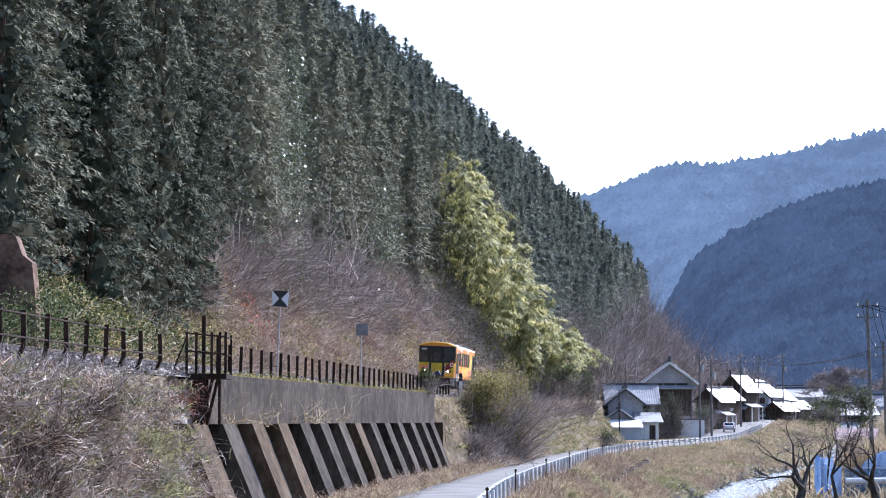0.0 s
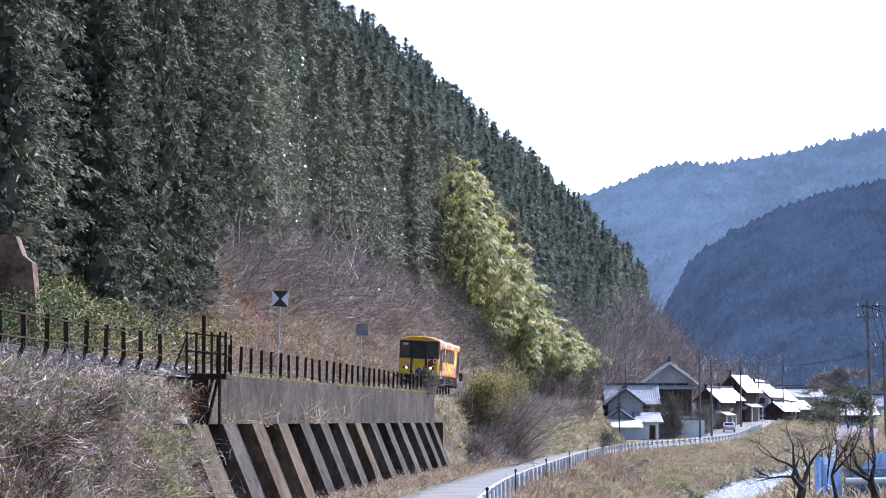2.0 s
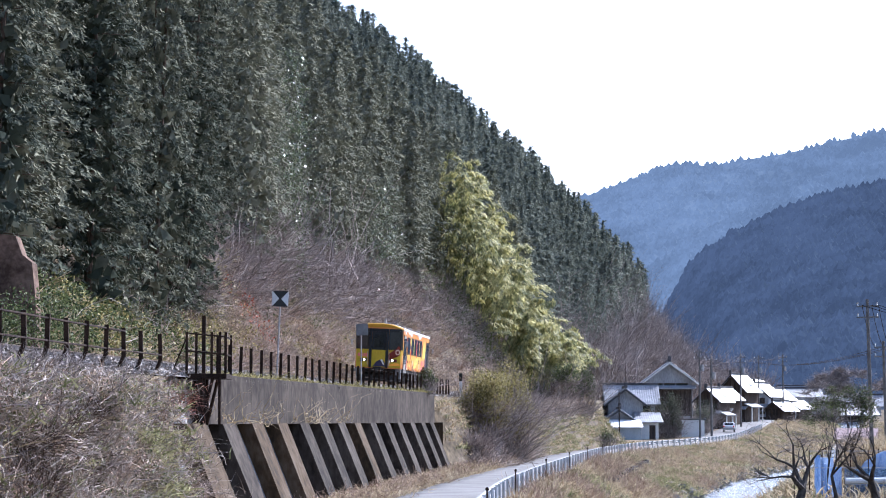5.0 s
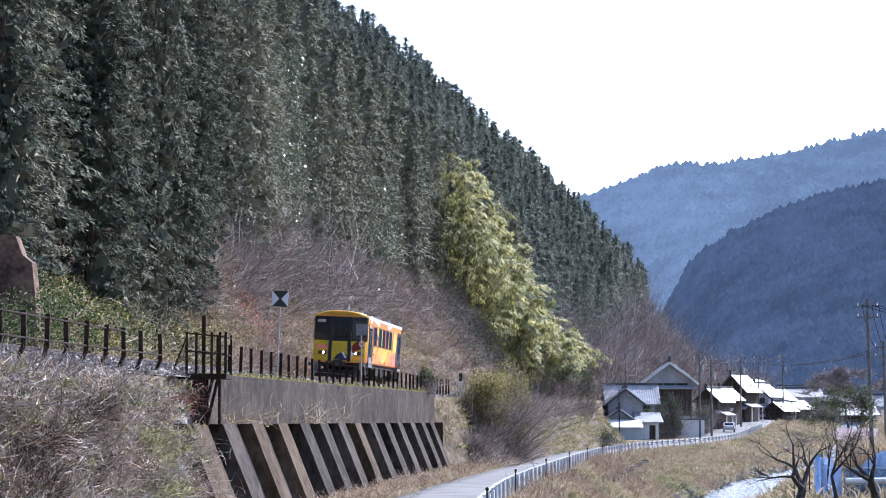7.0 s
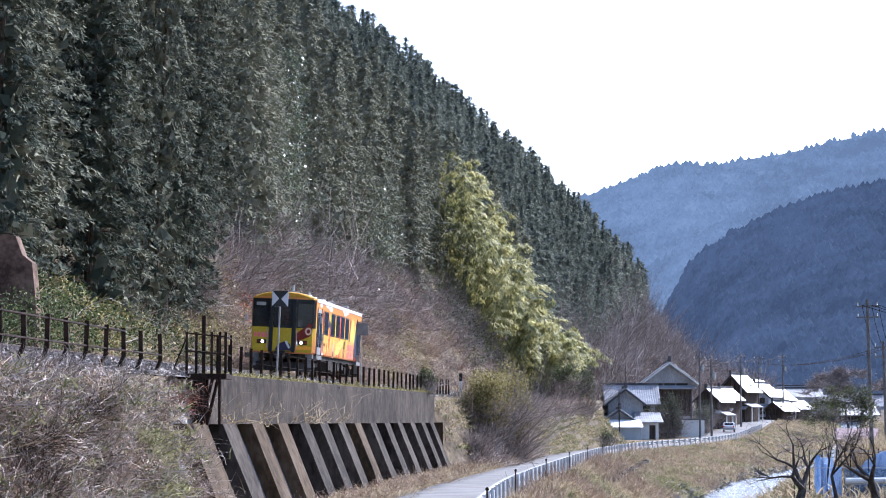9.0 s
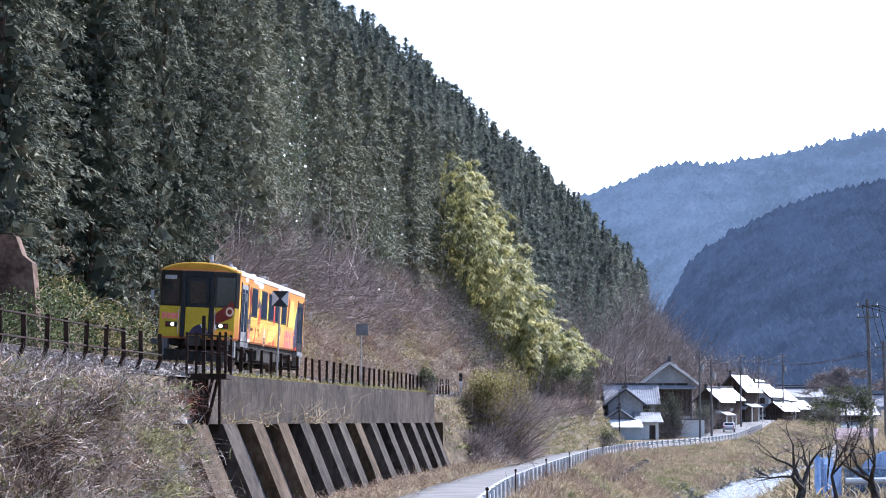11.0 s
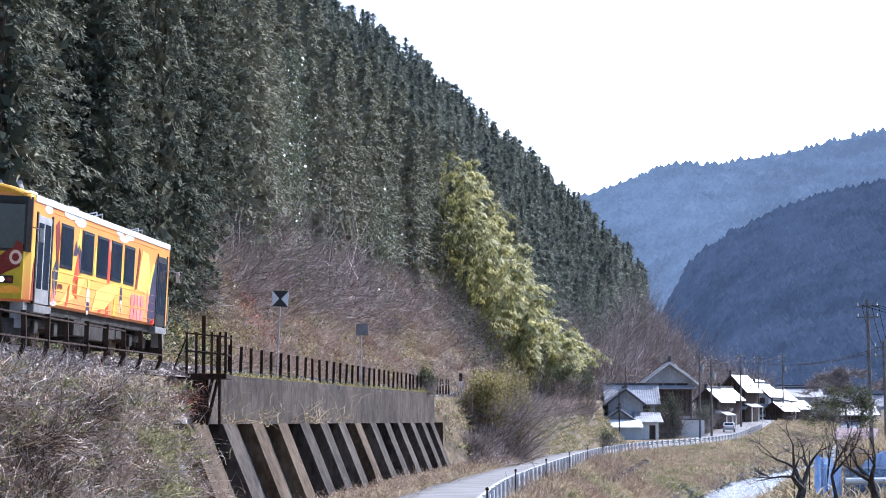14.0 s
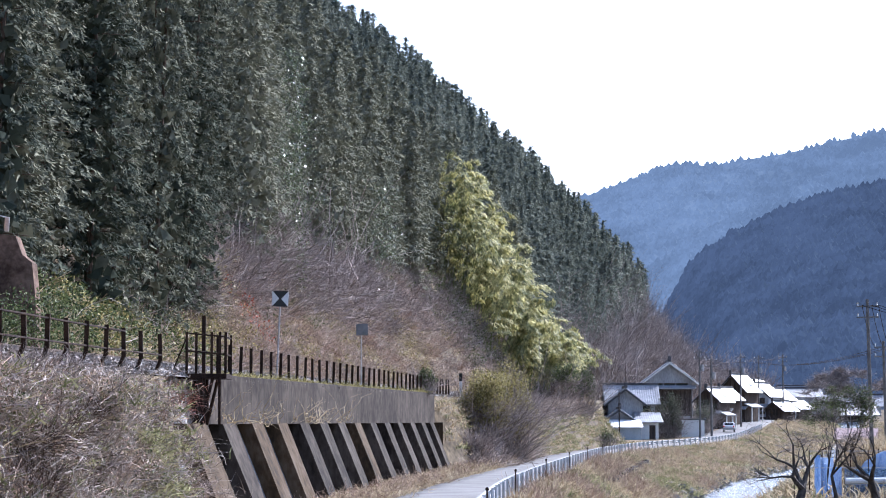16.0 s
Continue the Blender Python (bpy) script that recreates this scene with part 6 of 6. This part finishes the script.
M_BARK_GREY = mat("grey_lichen_bark", (0.025, 0.022, 0.02), (0.10, 0.088, 0.078), 4, bump=0.4)


def build_right_bank():
    branch_tree("persimmon_tree", 14.1, 90, 5.6, "gnarled dark bare persimmon tree on the bank", 0.95, 4, 0.28, 5, twigs=6)
    branch_tree("persimmon_tree", 18.9, 98, 4.9, "gnarled dark bare persimmon tree by the blue sheets", 0.95, 4, 0.24, 9, twigs=6)
    branch_tree("persimmon_tree", 16.9, 97, 5.9, "young fruit tree with small green leaves", 0.6, 4, 0.12, 12, M_IVY, 120, twigs=10)
    branch_tree("fruit_tree", 20.2, 118, 5.2, "thin fruit tree with sparse green leaves", 0.5, 5, 0.10, 15, M_IVY, 8, twigs=8)
    branch_tree("round_bare_tree", 64.0, 352, 12, "broad round leafless tree in the village", 0.85, 5, 0.30, 21, twigs=60, tw=0.035)
    branch_tree("round_bare_tree", 73.5, 372, 11, "round leafless tree behind the meadow", 0.85, 5, 0.25, 23, twigs=50, tw=0.035)
    M_SHEET = mat("blue_tarpaulin", (0.10, 0.20, 0.42), (0.40, 0.54, 0.76), 1.6, rough=0.5, bump=0.5, translucent=0.4, stretch=(2, 1, 0.5))
    M_NET = mat("blue_grey_netting", (0.05, 0.10, 0.17), (0.20, 0.29, 0.40), 2, bump=0.3)
    for m, clear in ((M_SHEET, 0.35), (M_NET, 0.45)):          # thin woven sheet lets the view through
        N, Lk = m.node_tree.nodes, m.node_tree.links
        was = N["Material Output"].inputs["Surface"].links[0].from_socket
        thin, mixed = N.new("ShaderNodeBsdfTransparent"), N.new("ShaderNodeMixShader")
        mixed.inputs[0].default_value = clear
        Lk.new(was, mixed.inputs[1]), Lk.new(thin.outputs[0], mixed.inputs[2]), Lk.new(mixed.outputs[0], N["Material Output"].inputs["Surface"])
    e = root("garden_enclosure", pose(0, 0, 0), "pole-framed garden plot hung with blue tarpaulins", "enclosure")
    xs = [18.6 + 1.5 * i for i in range(6)]
    for x in xs:
        for y in (114.0, 119.0):
            part("pole", rod(bmesh.new(), (x, y, ground_z(x, y) - 0.3), (x, y, 1.35), 0.028, sides=6), M_RUST, e)
    for z in (1.3, 0.45):
        part("rail_pole", rod(bmesh.new(), (xs[0], 114, z), (xs[-1], 114, z), 0.025, sides=6), M_GREY, e)
    part("white_pipe", rod(bmesh.new(), (20.3, 113.2, -0.2), (25.5, 113.2, -0.15), 0.17, sides=10), M_WHITE, e)

    def sheet(x0, x1, y, z0, z1, seed, material, name="tarpaulin"):
        n, m = 22, 12
        rows = []
        for j in range(m + 1):
            row = []
            for i in range(n + 1):
                x, z = x0 + (x1 - x0) * i / n, z0 + (z1 - z0) * j / m
                row.append((x, y + 0.14 * math.sin(x * 7 + seed) + 0.10 * noise.noise((x * 2, z * 1.2, seed)), z + 0.08 * noise.noise((x * 1.3, seed, 0)) * (j == m)))
            rows.append(row)
        ob = new(name, grid_mesh(name, rows))
        ob.data.materials.append(material)
        ob.modifiers.new("thickness", "SOLIDIFY").thickness = 0.01
        ob.parent = e

    sheet(18.9, 19.15, 113.9, -1.4, 1.1, 1, M_SHEET), sheet(19.35, 19.5, 113.9, -1.4, 0.7, 3, M_SHEET), sheet(19.75, 20.2, 113.9, -1.4, 0.5, 2, M_SHEET), sheet(20.4, 25.8, 114.1, -1.4, 0.4, 4, M_NET, "net"), sheet(19.6, 20.6, 118.6, -1.4, 0.9, 5, M_SHEET)
    h = root("tarpaulin_heap", pose(24.4, 117.5, -0.5), "lumpy heap under a bright blue tarpaulin", "tarpaulin")
    rows = []
    for j in range(25):
        row = []
        for i in range(33):
            u, v = i / 32 * 2 - 1, j / 24 * 2 - 1
            k = max(0.0, 1 - (abs(u) ** 3 + abs(v) ** 3))
            row.append((u * 3.0, v * 2.2, -1.0 + 2.9 * k ** 0.4 + 0.35 * noise.noise((u * 4, v * 4, 2)) * (k > 0) + 0.3 * u))
        rows.append(row)
    ob = new("sheet", grid_mesh("sheet", rows))
    ob.data.materials.append(M_SHEET)
    ob.parent = h
    # tall tan reeds by the riverside pole
    n = 420
    ys = rng.uniform(160, 200, n)
    P = on_ground(ys * 0.183 + rng.uniform(0, 5, n), ys)
    stuff("tall_reeds", grass(P, 34, 2.6, 0.03, 0.25), M_GRASS_DRY, "tall tan reeds on the far bank", "grass")
    shrub("garden_pine", 30.7, 302.5, 1.7, 6.4, M_HINOKI, "tall layered garden pine before the farmhouse", 2600, 0.22, 10)
    for x, y, s in ((27.8, 300, 1.5), (29.8, 304, 1.8), (31.2, 303, 1.2), (37.2, 322, 1.6), (38.4, 330, 1.8), (39.5, 338, 1.6), (35.8, 313, 0.9), (41.5, 345, 1.4)):
        shrub("garden_pine", x, y, s, s * 2.7, M_HINOKI, "dark clipped garden pine before the houses", 1500, 0.22, 10)


build_right_bank()

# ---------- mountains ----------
# Base colours are near black; the blue haze of distance is added as emission.
M_MOUNT = mat("wooded_slope_haze_glow", (0.006, 0.009, 0.008), (0.014, 0.018, 0.016), 0.02, fine=5, bump=0, spec=0.0, island=0.12, glow=(0.036, 0.050, 0.082, 0.98, 0.2))
M_MOUNT_FAR = mat("distant_woods_haze_glow", (0.010, 0.013, 0.012), (0.022, 0.024, 0.020), 0.008, fine=5, bump=0, spec=0.0, island=0.12, glow=(0.090, 0.124, 0.180, 0.98, 0.16))


def ridge(name, y_top, y_foot, xs, zs, z_foot, material, label, clumps, size, seed):
    """A wooded mountainside: a slope up to a skyline, roughened by tree crowns."""
    X = np.linspace(xs[0], xs[-1], 70)
    Z = np.interp(X, xs, zs)
    rows = []
    for k in np.linspace(0, 1, 26):
        rows.append([(float(x) + 18 * noise.noise((x * 0.006, k * 3, seed)) * (1 - k), y_foot + (y_top - y_foot) * k + 30 * noise.noise((x * 0.01, k * 2, seed + 5)) * math.sin(math.pi * k),
                      z_foot + (float(z) - z_foot) * (k ** 0.85) + (5 * noise.noise((x * 0.012, k * 5, seed + 9)) if 0 < k < 1 else 0)) for x, z in zip(X, Z)])
    back = [(x, y_top + 400, z_foot) for x, y, z in rows[-1]]
    ob = structure(name, grid_mesh(name, rows + [back]), material, label, "mountain")
    G = np.array(rows)
    n = clumps
    cols = [c for c in range(69) if 0.02 * y_top < X[c] < 0.24 * y_top]
    i, j = (25 * rng.random(n) ** 0.8).astype(int), rng.choice(cols, n)
    a, b = rng.random(n)[:, None], rng.random(n)[:, None]
    C = np.array([0, 0, -1.1 * size]) + G[i, j] * (1 - a) * (1 - b) + G[i + 1, j] * a * (1 - b) + G[i, j + 1] * (1 - a) * b + G[i + 1, j + 1] * a * b
    s = size * rng.uniform(0.6, 1.3, n)
    h, r = s * rng.uniform(1.5, 2.6, n), s * rng.uniform(0.75, 1.2, n)
    ang = rng.random(n)[:, None] + np.arange(6) * math.tau / 6
    rr = r[:, None] * rng.uniform(0.7, 1.2, (n, 6))
    base = C[:, None] + np.stack([rr * np.cos(ang), rr * np.sin(ang), h[:, None] * rng.uniform(0.0, 0.3, (n, 6))], -1)
    top = C + np.stack([r * 0.2 * rng.normal(size=n), r * 0.2 * rng.normal(size=n), h], 1)
    mid = base * 0.45 + top[:, None] * 0.55 + (base - C[:, None]) * np.array([0.32, 0.32, 0])
    nxt, nmid = np.roll(base, -1, 1), np.roll(mid, -1, 1)
    cap = np.repeat(top[:, None], 6, 1)
    Q = [np.stack([base, nxt, nmid, mid], 2).reshape(-1, 4, 3), np.stack([mid, nmid, cap * 0.97 + nmid * 0.03, cap], 2).reshape(-1, 4, 3)]
    stuff(name + "_trees", np.concatenate(Q), material, label, "forest")


def at(pts, y):
    """Skyline bearings (right, up: tangents from the eye) to places at the distance y."""
    return [a * y for a, _ in pts], [2.8 + b * y for _, b in pts]


NEAR_SKY = [(0.088, 0.03), (0.102, 0.052), (0.108, 0.066), (0.122, 0.078), (0.15, 0.092), (0.168, 0.1), (0.198, 0.107), (0.25, 0.12), (0.36, 0.14), (0.6, 0.12)]
FAR_SKY = [(-0.1, 0.10), (0.03, 0.094), (0.066, 0.1015), (0.083, 0.108), (0.103, 0.1155), (0.122, 0.1145), (0.136, 0.1175), (0.156, 0.1205), (0.176, 0.1255), (0.2, 0.131), (0.3, 0.13), (0.5, 0.12)]
SPUR_SKY = [(0.03, 0.05), (0.08, 0.062), (0.095, 0.07), (0.112, 0.083), (0.13, 0.092), (0.15, 0.098), (0.2, 0.105), (0.4, 0.1)]
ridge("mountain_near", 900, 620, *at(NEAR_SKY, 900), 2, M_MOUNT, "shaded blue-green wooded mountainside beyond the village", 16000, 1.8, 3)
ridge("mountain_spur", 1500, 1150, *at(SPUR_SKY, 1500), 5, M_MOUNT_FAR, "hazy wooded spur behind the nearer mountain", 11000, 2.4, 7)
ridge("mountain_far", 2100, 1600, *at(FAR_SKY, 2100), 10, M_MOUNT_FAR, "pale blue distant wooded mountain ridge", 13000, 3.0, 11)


def build_far_woods():
    """Leafless brown woods at the foot of the big slope, beyond the bamboo."""
    n = 760
    ys = np.concatenate([rng.uniform(330, 400, 160), rng.uniform(400, 625, 600)])
    P = on_ground(arr(track_x, ys) - 3.2 - rng.uniform(-7, 11, n) * (1 + 0.006 * np.maximum(0, ys - 395)), ys)
    stuff("bare_woods", np.concatenate([tangle(P, 6, 11.5, 0.085, up=1.9, sag=0.05, steps=5), tangle(P + np.array([0, 0, 6.0]), 40, 4.6, 0.036, up=0.8)]), M_TWIG_GREY, "leafless brown woods at the mountain's foot", "woods")


build_far_woods()


motions()
